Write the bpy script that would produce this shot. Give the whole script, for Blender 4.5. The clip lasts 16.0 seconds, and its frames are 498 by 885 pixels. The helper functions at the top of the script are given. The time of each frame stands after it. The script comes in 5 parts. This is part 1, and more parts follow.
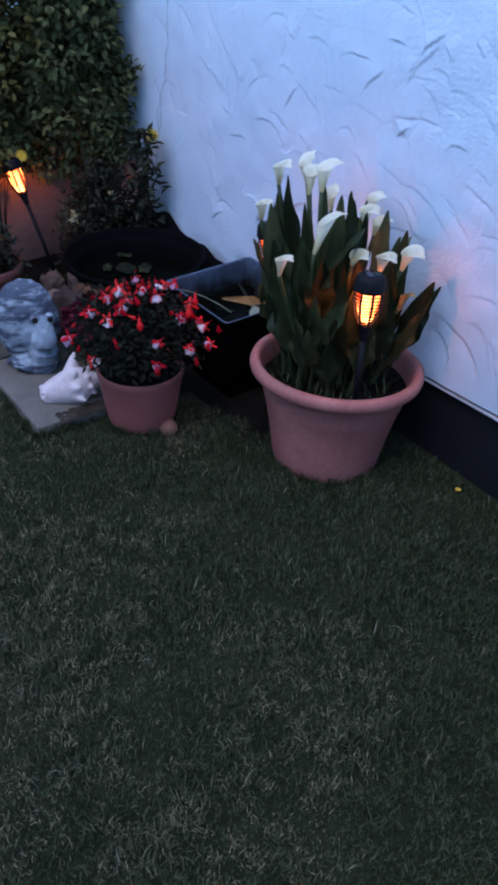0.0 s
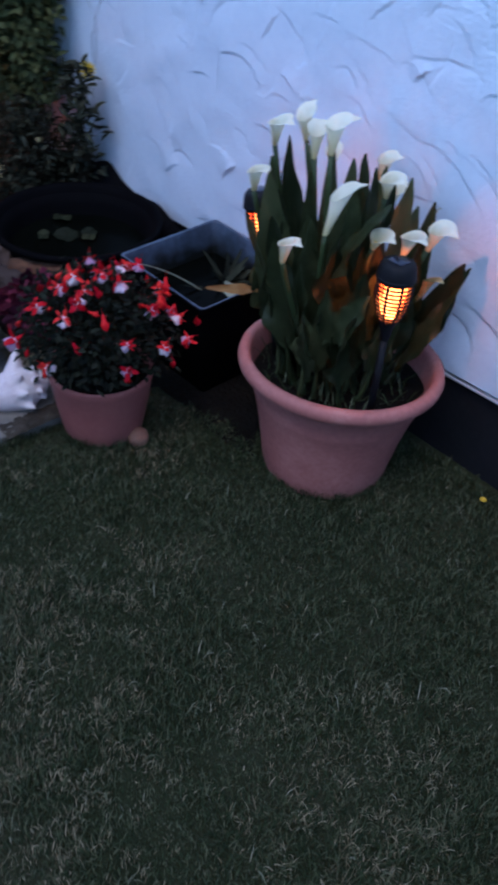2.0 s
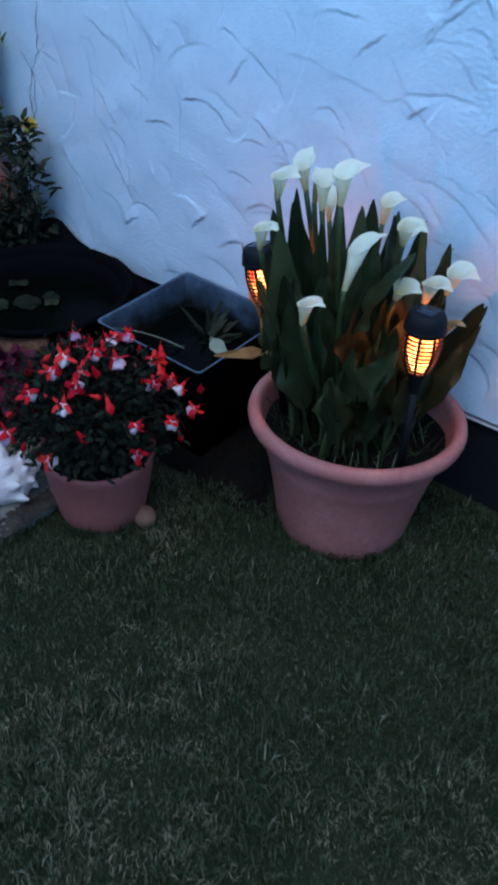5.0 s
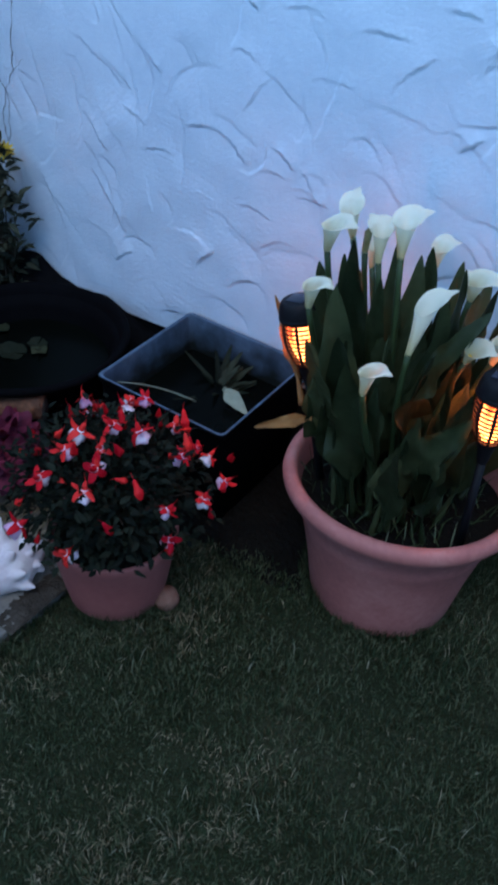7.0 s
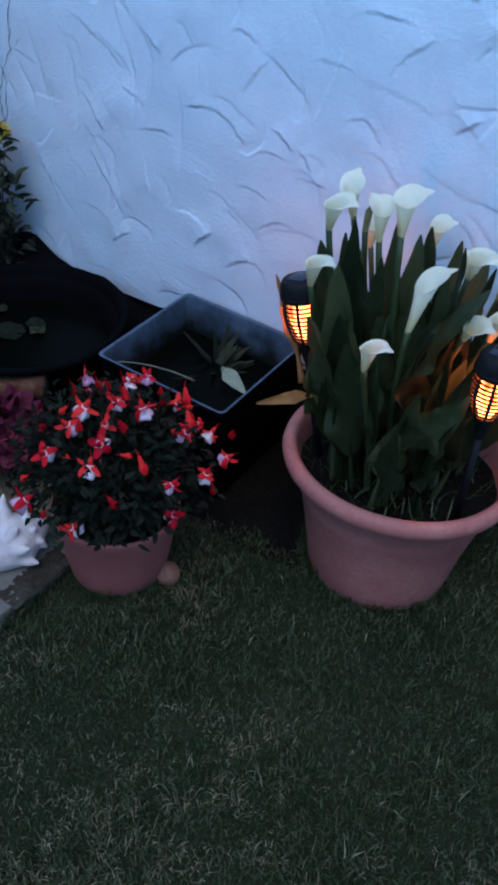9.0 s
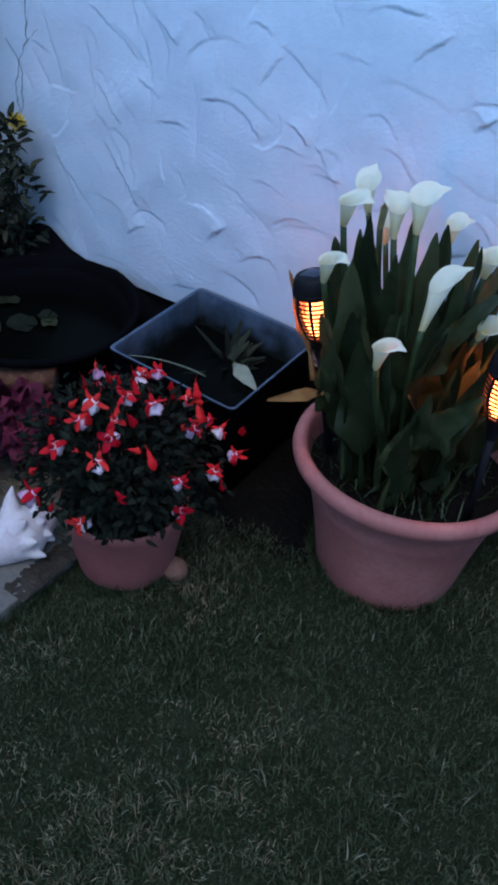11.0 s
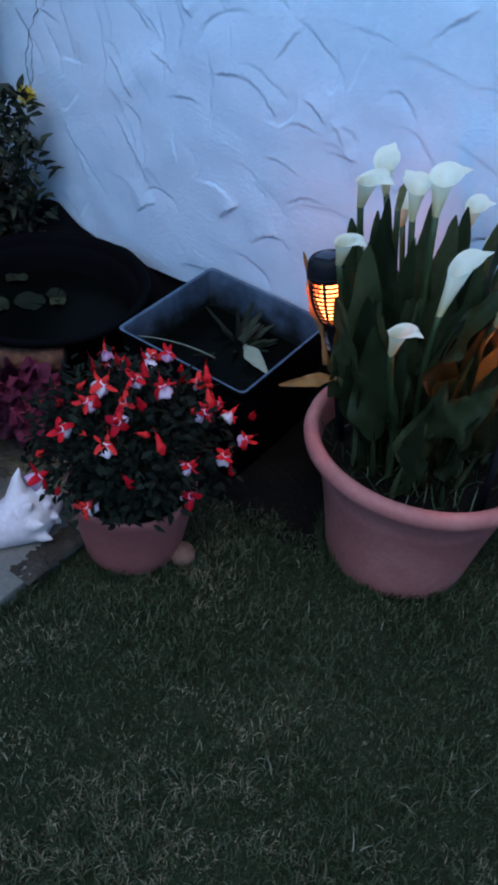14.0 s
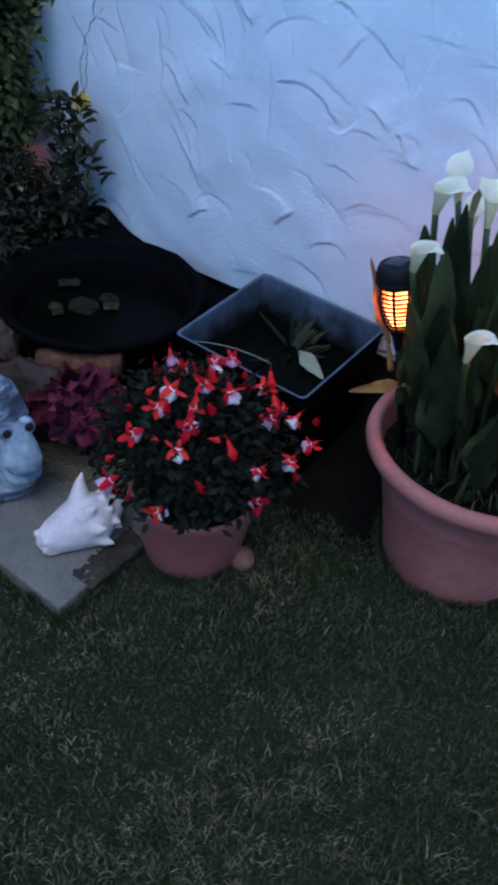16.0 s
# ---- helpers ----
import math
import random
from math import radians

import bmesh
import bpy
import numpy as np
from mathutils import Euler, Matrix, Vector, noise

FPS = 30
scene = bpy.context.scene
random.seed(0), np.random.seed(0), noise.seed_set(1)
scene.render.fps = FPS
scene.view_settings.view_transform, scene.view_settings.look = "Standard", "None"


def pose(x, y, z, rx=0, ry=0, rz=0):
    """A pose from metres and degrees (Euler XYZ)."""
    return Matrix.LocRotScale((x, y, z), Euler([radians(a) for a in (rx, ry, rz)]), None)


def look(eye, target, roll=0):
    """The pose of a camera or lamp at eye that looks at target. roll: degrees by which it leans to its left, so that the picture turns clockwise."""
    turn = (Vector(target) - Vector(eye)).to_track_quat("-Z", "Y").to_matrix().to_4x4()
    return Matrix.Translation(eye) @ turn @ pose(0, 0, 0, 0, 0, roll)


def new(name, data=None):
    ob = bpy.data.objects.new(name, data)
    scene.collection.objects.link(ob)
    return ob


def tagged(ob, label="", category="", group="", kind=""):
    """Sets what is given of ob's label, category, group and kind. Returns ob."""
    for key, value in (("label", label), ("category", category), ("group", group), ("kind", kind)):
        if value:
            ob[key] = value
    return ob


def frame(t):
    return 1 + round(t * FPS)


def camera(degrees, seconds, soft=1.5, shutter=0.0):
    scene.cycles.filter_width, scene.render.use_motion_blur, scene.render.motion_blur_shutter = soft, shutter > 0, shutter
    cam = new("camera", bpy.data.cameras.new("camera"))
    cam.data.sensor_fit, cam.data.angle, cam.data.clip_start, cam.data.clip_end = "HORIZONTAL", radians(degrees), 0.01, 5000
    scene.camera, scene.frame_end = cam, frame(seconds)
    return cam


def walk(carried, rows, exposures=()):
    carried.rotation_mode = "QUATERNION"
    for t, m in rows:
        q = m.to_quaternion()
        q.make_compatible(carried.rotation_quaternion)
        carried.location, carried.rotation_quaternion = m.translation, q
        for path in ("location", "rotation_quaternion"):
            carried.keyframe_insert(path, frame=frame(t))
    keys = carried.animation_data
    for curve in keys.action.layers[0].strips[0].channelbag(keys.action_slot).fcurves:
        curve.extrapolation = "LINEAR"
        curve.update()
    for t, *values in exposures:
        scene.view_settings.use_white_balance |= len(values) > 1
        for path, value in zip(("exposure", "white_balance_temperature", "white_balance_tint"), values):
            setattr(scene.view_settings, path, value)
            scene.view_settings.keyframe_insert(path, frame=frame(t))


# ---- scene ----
cam = camera(33.3, 16.0, soft=3.6, shutter=0.6)
PATH = [
    (0, (-0.206, 0.126, 1.463), (-1.496, 1.113, 0.296), 2.9),
    (0.5, (-0.262, 0.137, 1.451), (-1.546, 1.138, 0.29), 2.8),
    (1, (-0.435, 0.19, 1.426), (-1.744, 1.123, 0.237), 1.9),
    (1.5, (-0.573, 0.241, 1.415), (-1.804, 1.21, 0.172), 4.4),
    (2, (-0.673, 0.249, 1.399), (-1.743, 1.33, 0.1), 5.3),
    (2.5, (-0.777, 0.185, 1.423), (-1.761, 1.369, 0.146), 2.8),
    (3, (-0.832, 0.146, 1.403), (-1.782, 1.377, 0.146), 0.8),
    (3.5, (-0.857, 0.166, 1.409), (-1.81, 1.395, 0.152), 1.7),
    (4, (-0.863, 0.169, 1.408), (-1.807, 1.41, 0.155), 3.6),
    (4.5, (-0.891, 0.154, 1.415), (-1.81, 1.411, 0.159), 4.0),
    (4.7, (-0.911, 0.178, 1.402), (-1.863, 1.404, 0.14), 3.2),
    (6.8, (-1.266, 0.302, 1.381), (-2.111, 1.638, 0.155), 4.0),
    (7, (-1.269, 0.307, 1.38), (-2.098, 1.617, 0.116), 4.4),
    (7.5, (-1.269, 0.292, 1.383), (-2.083, 1.592, 0.1), 3.5),
    (8, (-1.271, 0.265, 1.379), (-2.065, 1.573, 0.091), 4.1),
    (8.5, (-1.272, 0.264, 1.381), (-2.064, 1.575, 0.095), 4.2),
    (9, (-1.275, 0.262, 1.381), (-2.062, 1.576, 0.095), 5.2),
    (11.5, (-1.28, 0.277, 1.374), (-2.085, 1.569, 0.076), 5.6),
    (12, (-1.29, 0.283, 1.371), (-2.09, 1.575, 0.071), 5.7),
    (12.5, (-1.301, 0.285, 1.368), (-2.106, 1.56, 0.054), 5.6),
    (13, (-1.305, 0.285, 1.366), (-2.11, 1.554, 0.046), 5.9),
    (13.5, (-1.303, 0.287, 1.364), (-2.1, 1.548, 0.032), 6.2),
    (14, (-1.3, 0.291, 1.367), (-2.095, 1.549, 0.031), 6.2),
    (14.5, (-1.298, 0.289, 1.371), (-2.094, 1.554, 0.042), 5.9),
    (15, (-1.306, 0.278, 1.371), (-2.118, 1.538, 0.048), 5.8),
    (15.5, (-1.323, 0.264, 1.372), (-2.155, 1.508, 0.045), 6.0),
    (16, (-1.384, 0.226, 1.363), (-2.202, 1.476, 0.033), 5.9),
]
walk(cam, [(t, look(eye, target, roll)) for t, eye, target, roll in PATH], exposures=[(0.0, 2.34, 6480, 19), (2.3, 2.31, 6480, 19), (3.5, 2.22, 6120, 2), (4.7, 2.22, 6080, 1), (7.0, 2.19, 6220, 5), (7.5, 2.19, 6380, 7), (9.2, 2.19, 6330, 7), (11.5, 2.19, 6360, 10), (12.5, 2.19, 6400, 11), (13.5, 2.21, 6170, 5), (15.0, 2.20, 6250, 8), (16.0, 2.20, 6350, 9)])

# ---- light ----
world = bpy.data.worlds.new("dusk_sky")
scene.world = world
world.use_nodes = True
wn, wl = world.node_tree.nodes, world.node_tree.links
sky = wn.new("ShaderNodeTexSky")
sky.sky_type = "NISHITA"
sky.sun_disc = False
sky.sun_elevation = radians(14)
sky.sun_rotation = radians(20)
sky.ozone_density = 2.8
sky.dust_density = 0.4
wn["Background"].inputs["Strength"].default_value = 0.15
wl.new(sky.outputs["Color"], wn["Background"].inputs["Color"])
sun_data = bpy.data.lights.new("sun", "SUN")
sun_data.energy, sun_data.angle, sun_data.color = 0.22, radians(28), (1.0, 0.96, 0.98)
sun = new("sun", sun_data)
sun.matrix_world = look((-0.6, -1.2, 6.0), (-1.5, 1.5, 0.3))


# ---- materials ----
def material(name, stops, scale=8.0, fine=60.0, rough=0.7, metal=0.0, bump=0.3, bump_scale=None, depth=0.004,
             spec=0.5, island=False, piece=False, sheen=None, trans=None):
    """A surface with colour varied at two scales. stops: colours from dark to light."""
    m = bpy.data.materials.new(name)
    m.use_nodes = True
    n, l = m.node_tree.nodes, m.node_tree.links
    b = n["Principled BSDF"]
    tc = n.new("ShaderNodeTexCoord")
    a = n.new("ShaderNodeTexNoise")
    a.inputs["Scale"].default_value, a.inputs["Detail"].default_value, a.inputs["Roughness"].default_value = scale, 4, 0.6
    f = n.new("ShaderNodeTexNoise")
    f.inputs["Scale"].default_value, f.inputs["Detail"].default_value = fine, 3
    l.new(tc.outputs["Object"], a.inputs["Vector"])
    l.new(tc.outputs["Object"], f.inputs["Vector"])
    mix = n.new("ShaderNodeMath")
    mix.operation = "MULTIPLY_ADD"
    mix.inputs[1].default_value = 0.35
    l.new(f.outputs["Fac"], mix.inputs[0])
    half = n.new("ShaderNodeMath")
    half.operation = "MULTIPLY_ADD"
    half.inputs[1].default_value, half.inputs[2].default_value = 0.65, 0.0
    l.new(a.outputs["Fac"], half.inputs[0])
    l.new(half.outputs[0], mix.inputs[2])
    value = mix.outputs[0]
    if island or piece:
        src = n.new("ShaderNodeNewGeometry").outputs["Random Per Island"] if island else n.new("ShaderNodeObjectInfo").outputs["Random"]
        add = n.new("ShaderNodeMath")
        add.operation = "MULTIPLY_ADD"
        add.inputs[1].default_value = 0.55
        sub = n.new("ShaderNodeMath")
        sub.operation = "MULTIPLY_ADD"
        sub.inputs[1].default_value, sub.inputs[2].default_value = 0.6, -0.08
        l.new(value, sub.inputs[0])
        l.new(src, add.inputs[0])
        l.new(sub.outputs[0], add.inputs[2])
        value = add.outputs[0]
    ramp = n.new("ShaderNodeValToRGB")
    e = ramp.color_ramp.elements
    while len(e) < len(stops):
        e.new(0.5)
    for k, c in enumerate(stops):
        e[k].position = 0.28 + 0.44 * k / max(1, len(stops) - 1)
        e[k].color = (*c, 1)
    l.new(value, ramp.inputs["Fac"])
    l.new(ramp.outputs["Color"], b.inputs["Base Color"])
    b.inputs["Roughness"].default_value = rough
    b.inputs["Metallic"].default_value = metal
    b.inputs["Specular IOR Level"].default_value = spec
    if bump:
        t = n.new("ShaderNodeTexNoise")
        t.inputs["Scale"].default_value, t.inputs["Detail"].default_value = bump_scale or fine, 4
        l.new(tc.outputs["Object"], t.inputs["Vector"])
        bm_ = n.new("ShaderNodeBump")
        bm_.inputs["Strength"].default_value, bm_.inputs["Distance"].default_value = bump, depth
        l.new(t.outputs["Fac"], bm_.inputs["Height"])
        l.new(bm_.outputs["Normal"], b.inputs["Normal"])
    if trans:
        tr = n.new("ShaderNodeBsdfTranslucent")
        ms = n.new("ShaderNodeMixShader")
        ms.inputs[0].default_value = trans
        l.new(ramp.outputs["Color"], tr.inputs["Color"])
        l.new(b.outputs[0], ms.inputs[1])
        l.new(tr.outputs[0], ms.inputs[2])
        l.new(ms.outputs[0], n["Material Output"].inputs["Surface"])
    return m


M_RENDER = material("pale_blue_render", [(0.53, 0.635, 0.775), (0.60, 0.70, 0.83), (0.64, 0.74, 0.86)], 2.5, 45, 0.85, bump=0.5, bump_scale=110, depth=0.003, spec=0.2)
M_PLINTH = material("black_plinth_paint", [(0.005, 0.006, 0.008), (0.012, 0.013, 0.016)], 6, 60, 0.7, bump=0.4, bump_scale=50, depth=0.004, spec=0.2)
M_BEAD = material("white_plastic_bead", [(0.42, 0.46, 0.52), (0.55, 0.58, 0.62)], 9, 60, 0.5, bump=0.1)
M_CRACK = material("crack_shadow_dirt", [(0.05, 0.055, 0.07), (0.14, 0.15, 0.18)], 30, 120, 0.9, bump=0.2)
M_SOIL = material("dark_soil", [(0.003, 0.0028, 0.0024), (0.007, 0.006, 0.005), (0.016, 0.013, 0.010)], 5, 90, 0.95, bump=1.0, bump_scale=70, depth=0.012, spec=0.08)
M_TURF = material("turf_soil", [(0.014, 0.018, 0.009), (0.026, 0.031, 0.016), (0.05, 0.05, 0.03)], 4, 120, 0.95, bump=1.0, bump_scale=160, depth=0.01, spec=0.05)
M_GRASS = material("grass_blades", [(0.014, 0.025, 0.011), (0.039, 0.055, 0.025), (0.092, 0.099, 0.056)], 7.0, 34, 0.75, bump=0, island=True, spec=0.1)
M_STRAW = material("dry_grass", [(0.085, 0.075, 0.044), (0.175, 0.148, 0.092), (0.31, 0.26, 0.175)], 5, 40, 0.85, bump=0, island=True, spec=0.08)
M_PALE = material("pale_grass_blades", [(0.060, 0.074, 0.042), (0.115, 0.125, 0.078), (0.225, 0.215, 0.155)], 6, 40, 0.7, bump=0, island=True, spec=0.12)
M_POT = material("terracotta_plastic", [(0.29, 0.098, 0.088), (0.40, 0.142, 0.125), (0.50, 0.215, 0.190)], 7, 80, 0.6, bump=0.3, bump_scale=90, depth=0.002, spec=0.35)
M_POT_SMALL = material("terracotta_plastic_dark", [(0.28, 0.088, 0.080), (0.34, 0.108, 0.098), (0.39, 0.135, 0.12)], 6, 80, 0.55, bump=0.15, bump_scale=90, depth=0.002, spec=0.35)
# darker copy of the terracotta: the side pot's shade put into its colour
M_POT_SIDE = material("terracotta_plastic_shaded", [(0.13, 0.045, 0.040), (0.19, 0.065, 0.058), (0.25, 0.09, 0.08)], 6, 80, 0.65, bump=0.2, bump_scale=90, depth=0.002, spec=0.25)
M_CALLA_LEAF = material("calla_leaf", [(0.012, 0.019, 0.008), (0.029, 0.041, 0.017), (0.066, 0.080, 0.036)], 11, 70, 0.45, bump=0.7, bump_scale=55, piece=True, trans=0.26, spec=0.28)
M_CALLA_OLD = material("withered_leaf", [(0.17, 0.065, 0.02), (0.30, 0.135, 0.04), (0.40, 0.21, 0.07)], 14, 70, 0.6, bump=0.4, bump_scale=50, trans=0.15)
M_CALLA_STEM = material("calla_stem", [(0.020, 0.034, 0.012), (0.032, 0.052, 0.019), (0.05, 0.075, 0.028)], 12, 60, 0.5, bump=0.1, spec=0.3)
M_SPATHE = material("calla_spathe", [(0.84, 0.80, 0.62), (0.90, 0.86, 0.70), (0.93, 0.90, 0.77)], 12, 60, 0.5, bump=0.2, bump_scale=40, trans=0.36)
M_BUD = material("calla_bud", [(0.16, 0.15, 0.06), (0.30, 0.27, 0.13), (0.42, 0.38, 0.22)], 14, 60, 0.5, bump=0.1, trans=0.2)
M_SPADIX = material("calla_spadix", [(0.65, 0.42, 0.05), (0.8, 0.55, 0.08)], 60, 200, 0.7, bump=0.5, bump_scale=400)
M_CAP = material("black_torch_plastic", [(0.005, 0.005, 0.007), (0.010, 0.010, 0.013)], 12, 90, 0.6, bump=0.05, spec=0.18)
M_PANEL = material("solar_cell", [(0.008, 0.010, 0.022), (0.014, 0.016, 0.034)], 40, 120, 0.15, bump=0)
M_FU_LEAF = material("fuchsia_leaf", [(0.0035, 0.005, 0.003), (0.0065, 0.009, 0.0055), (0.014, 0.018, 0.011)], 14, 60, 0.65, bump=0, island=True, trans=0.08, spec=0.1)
M_FU_RED = material("fuchsia_sepal", [(0.42, 0.004, 0.018), (0.60, 0.010, 0.020), (0.74, 0.035, 0.032)], 30, 90, 0.55, bump=0.1, piece=True, trans=0.15, spec=0.1)
M_FU_WHITE = material("fuchsia_corolla", [(0.66, 0.34, 0.54), (0.82, 0.66, 0.78), (0.88, 0.82, 0.87)], 60, 120, 0.5, bump=0.2, bump_scale=200, trans=0.2, piece=True)
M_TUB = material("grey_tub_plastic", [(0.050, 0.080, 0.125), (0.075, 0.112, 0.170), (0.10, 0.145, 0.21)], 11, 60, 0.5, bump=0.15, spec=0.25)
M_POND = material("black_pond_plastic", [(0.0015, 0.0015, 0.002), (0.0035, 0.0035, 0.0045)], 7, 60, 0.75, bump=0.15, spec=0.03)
M_LINER = material("black_liner", [(0.002, 0.002, 0.0025), (0.005, 0.005, 0.006)], 9, 60, 0.8, bump=0.6, bump_scale=30, depth=0.008, spec=0.04)
M_WATER = material("dark_water", [(0.0012, 0.0016, 0.0014), (0.003, 0.004, 0.003)], 6, 40, 0.26, bump=0.08, bump_scale=14, spec=0.035)
M_SLAB_PATCH = material("rough_brown_patch", [(0.022, 0.018, 0.014), (0.050, 0.041, 0.033), (0.085, 0.070, 0.056)], 22, 120, 0.95, bump=1.0, bump_scale=130, depth=0.006, spec=0.1)
M_PAVER = material("concrete_slab", [(0.055, 0.050, 0.044), (0.135, 0.122, 0.108), (0.225, 0.205, 0.182)], 9, 110, 0.9, bump=0.6, bump_scale=120, depth=0.004, spec=0.2, piece=True)
M_STATUE = material("weathered_statue", [(0.09, 0.12, 0.17), (0.25, 0.31, 0.38), (0.40, 0.47, 0.55), (0.56, 0.63, 0.71)], 8, 45, 0.8, bump=0.6, bump_scale=50, depth=0.006, spec=0.2)
M_SHELL = material("conch_shell", [(0.56, 0.44, 0.47), (0.72, 0.62, 0.64), (0.82, 0.75, 0.75)], 16, 80, 0.6, bump=0.6, bump_scale=60, depth=0.004)
M_STONE = material("brown_stone", [(0.050, 0.034, 0.030), (0.115, 0.078, 0.068), (0.23, 0.16, 0.145)], 14, 70, 0.9, bump=1.0, bump_scale=40, depth=0.012, spec=0.15, piece=True)
M_PEBBLE = material("brown_pebble", [(0.19, 0.095, 0.068), (0.28, 0.145, 0.105)], 20, 90, 0.85, bump=0.3, spec=0.2)
M_BARK = material("log_bark", [(0.040, 0.016, 0.009), (0.10, 0.040, 0.020), (0.20, 0.085, 0.042)], 18, 70, 0.9, bump=1.0, bump_scale=50, depth=0.01)
M_LOGEND = material("log_end_grain", [(0.018, 0.015, 0.013), (0.04, 0.033, 0.03)], 25, 90, 0.9, bump=0.4)
M_ROSETTE = material("purple_leaf", [(0.034, 0.006, 0.016), (0.11, 0.015, 0.036), (0.25, 0.036, 0.066)], 12, 60, 0.6, bump=0.3, bump_scale=50, island=True, trans=0.1, spec=0.12)
M_BUSH = material("shrub_leaf", [(0.028, 0.041, 0.018), (0.066, 0.080, 0.032), (0.130, 0.138, 0.056)], 4, 30, 0.65, bump=0, island=True, trans=0.15, spec=0.12)
# lighter, yellower shrub leaf: light on the foliage put into its colour
M_BUSH_LIT = material("shrub_lit_leaf", [(0.055, 0.054, 0.017), (0.105, 0.100, 0.030), (0.19, 0.168, 0.054)], 4, 30, 0.6, bump=0, island=True, trans=0.2, spec=0.12)
M_DARKLEAF = material("dark_leaf", [(0.009, 0.013, 0.009), (0.021, 0.026, 0.017), (0.046, 0.050, 0.032)], 8, 40, 0.6, bump=0, island=True, trans=0.1, spec=0.15)
M_TWIG = material("twig_bark", [(0.02, 0.015, 0.011), (0.04, 0.029, 0.021)], 20, 80, 0.9, bump=0.4, spec=0.15)
# surface of the added, unseen boards that block the low sky
M_SKY_BLOCK = material("sky_block_board", [(0.05, 0.035, 0.025), (0.10, 0.07, 0.05)], 20, 80, 0.9, bump=0.4)
M_YELLOW = material("yellow_petal", [(0.70, 0.42, 0.03), (0.82, 0.58, 0.06)], 30, 90, 0.5, bump=0, trans=0.2)
M_YELLOW_LEAF = material("yellowed_leaf", [(0.22, 0.16, 0.03), (0.38, 0.27, 0.05)], 30, 90, 0.6, bump=0, island=True, trans=0.2, spec=0.15)
M_CREAM = material("cream_petal", [(0.78, 0.60, 0.28), (0.86, 0.72, 0.42)], 30, 90, 0.5, bump=0, trans=0.1)
M_PALELEAF = material("pale_leaf", [(0.20, 0.235, 0.17), (0.31, 0.335, 0.25)], 20, 60, 0.5, bump=0.2, trans=0.15)
M_WATERLEAF = material("water_plant_leaf", [(0.008, 0.011, 0.007), (0.016, 0.020, 0.012), (0.034, 0.038, 0.024)], 12, 60, 0.65, bump=0, piece=True, spec=0.1)
M_LILY = material("lily_pad", [(0.011, 0.014, 0.008), (0.024, 0.028, 0.014), (0.052, 0.053, 0.028)], 18, 60, 0.7, bump=0.3, piece=True, spec=0.08)
M_LOWWALL = material("painted_block_wall", [(0.17, 0.115, 0.098), (0.24, 0.165, 0.14), (0.30, 0.21, 0.175)], 4, 70, 0.9, bump=0.5, bump_scale=90, depth=0.004, spec=0.15)


def greenish_foot(m, height, colour):
    """Blends the colour of a flower towards green at its foot."""
    n, l = m.node_tree.nodes, m.node_tree.links
    b = n["Principled BSDF"]
    src = b.inputs["Base Color"].links[0].from_socket
    tc, sep, mr, mix = n.new("ShaderNodeTexCoord"), n.new("ShaderNodeSeparateXYZ"), n.new("ShaderNodeMapRange"), n.new("ShaderNodeMixRGB")
    l.new(tc.outputs["Object"], sep.inputs[0])
    l.new(sep.outputs["Z"], mr.inputs["Value"])
    mr.inputs["From Min"].default_value, mr.inputs["From Max"].default_value = 0.0, height
    l.new(mr.outputs["Result"], mix.inputs["Fac"])
    mix.inputs["Color1"].default_value = (*colour, 1)
    l.new(src, mix.inputs["Color2"])
    l.new(mix.outputs["Color"], b.inputs["Base Color"])
    for k in n:
        if k.type == "BSDF_TRANSLUCENT":
            l.new(mix.outputs["Color"], k.inputs["Color"])


greenish_foot(M_SPATHE, 0.058, (0.62, 0.53, 0.25))


def drag_marks(m):
    """Fine parallel float marks and pits, in patches, added to the relief of the render."""
    n, l = m.node_tree.nodes, m.node_tree.links
    bump = [k for k in n if k.type == "BUMP"][0]
    old = bump.inputs["Height"].links[0].from_socket
    tc = [k for k in n if k.type == "TEX_COORD"][0]
    total = old
    for turn_, size, scale, cut in ((28, (9, 1, 75), 2.6, 0.52), (-12, (12, 1, 95), 3.4, 0.56), (52, (8, 1, 60), 2.1, 0.56)):
        mp, a, msk, mr, mul, add = (n.new(k) for k in ("ShaderNodeMapping", "ShaderNodeTexNoise", "ShaderNodeTexNoise", "ShaderNodeMapRange", "ShaderNodeMath", "ShaderNodeMath"))
        rot = n.new("ShaderNodeMapping")
        rot.inputs["Rotation"].default_value = (0, radians(turn_), 0)
        mp.inputs["Scale"].default_value = size
        l.new(tc.outputs["Object"], rot.inputs["Vector"])
        l.new(rot.outputs[0], mp.inputs["Vector"])
        l.new(mp.outputs[0], a.inputs["Vector"])
        a.inputs["Scale"].default_value, a.inputs["Detail"].default_value = 1.0, 3
        off = n.new("ShaderNodeMapping")
        off.inputs["Location"].default_value = (turn_ * 0.37, 0, size[2] * 0.11)
        l.new(tc.outputs["Object"], off.inputs["Vector"])
        l.new(off.outputs[0], msk.inputs["Vector"])
        msk.inputs["Scale"].default_value = scale
        mr.inputs["From Min"].default_value, mr.inputs["From Max"].default_value = cut, cut + 0.12
        mr.inputs["To Max"].default_value = 1.15
        l.new(msk.outputs["Fac"], mr.inputs["Value"])
        mul.operation, add.operation = "MULTIPLY", "ADD"
        l.new(a.outputs["Fac"], mul.inputs[0])
        l.new(mr.outputs["Result"], mul.inputs[1])
        l.new(mul.outputs[0], add.inputs[0])
        l.new(total, add.inputs[1])
        total = add.outputs[0]
    l.new(total, bump.inputs["Height"])


drag_marks(M_RENDER)


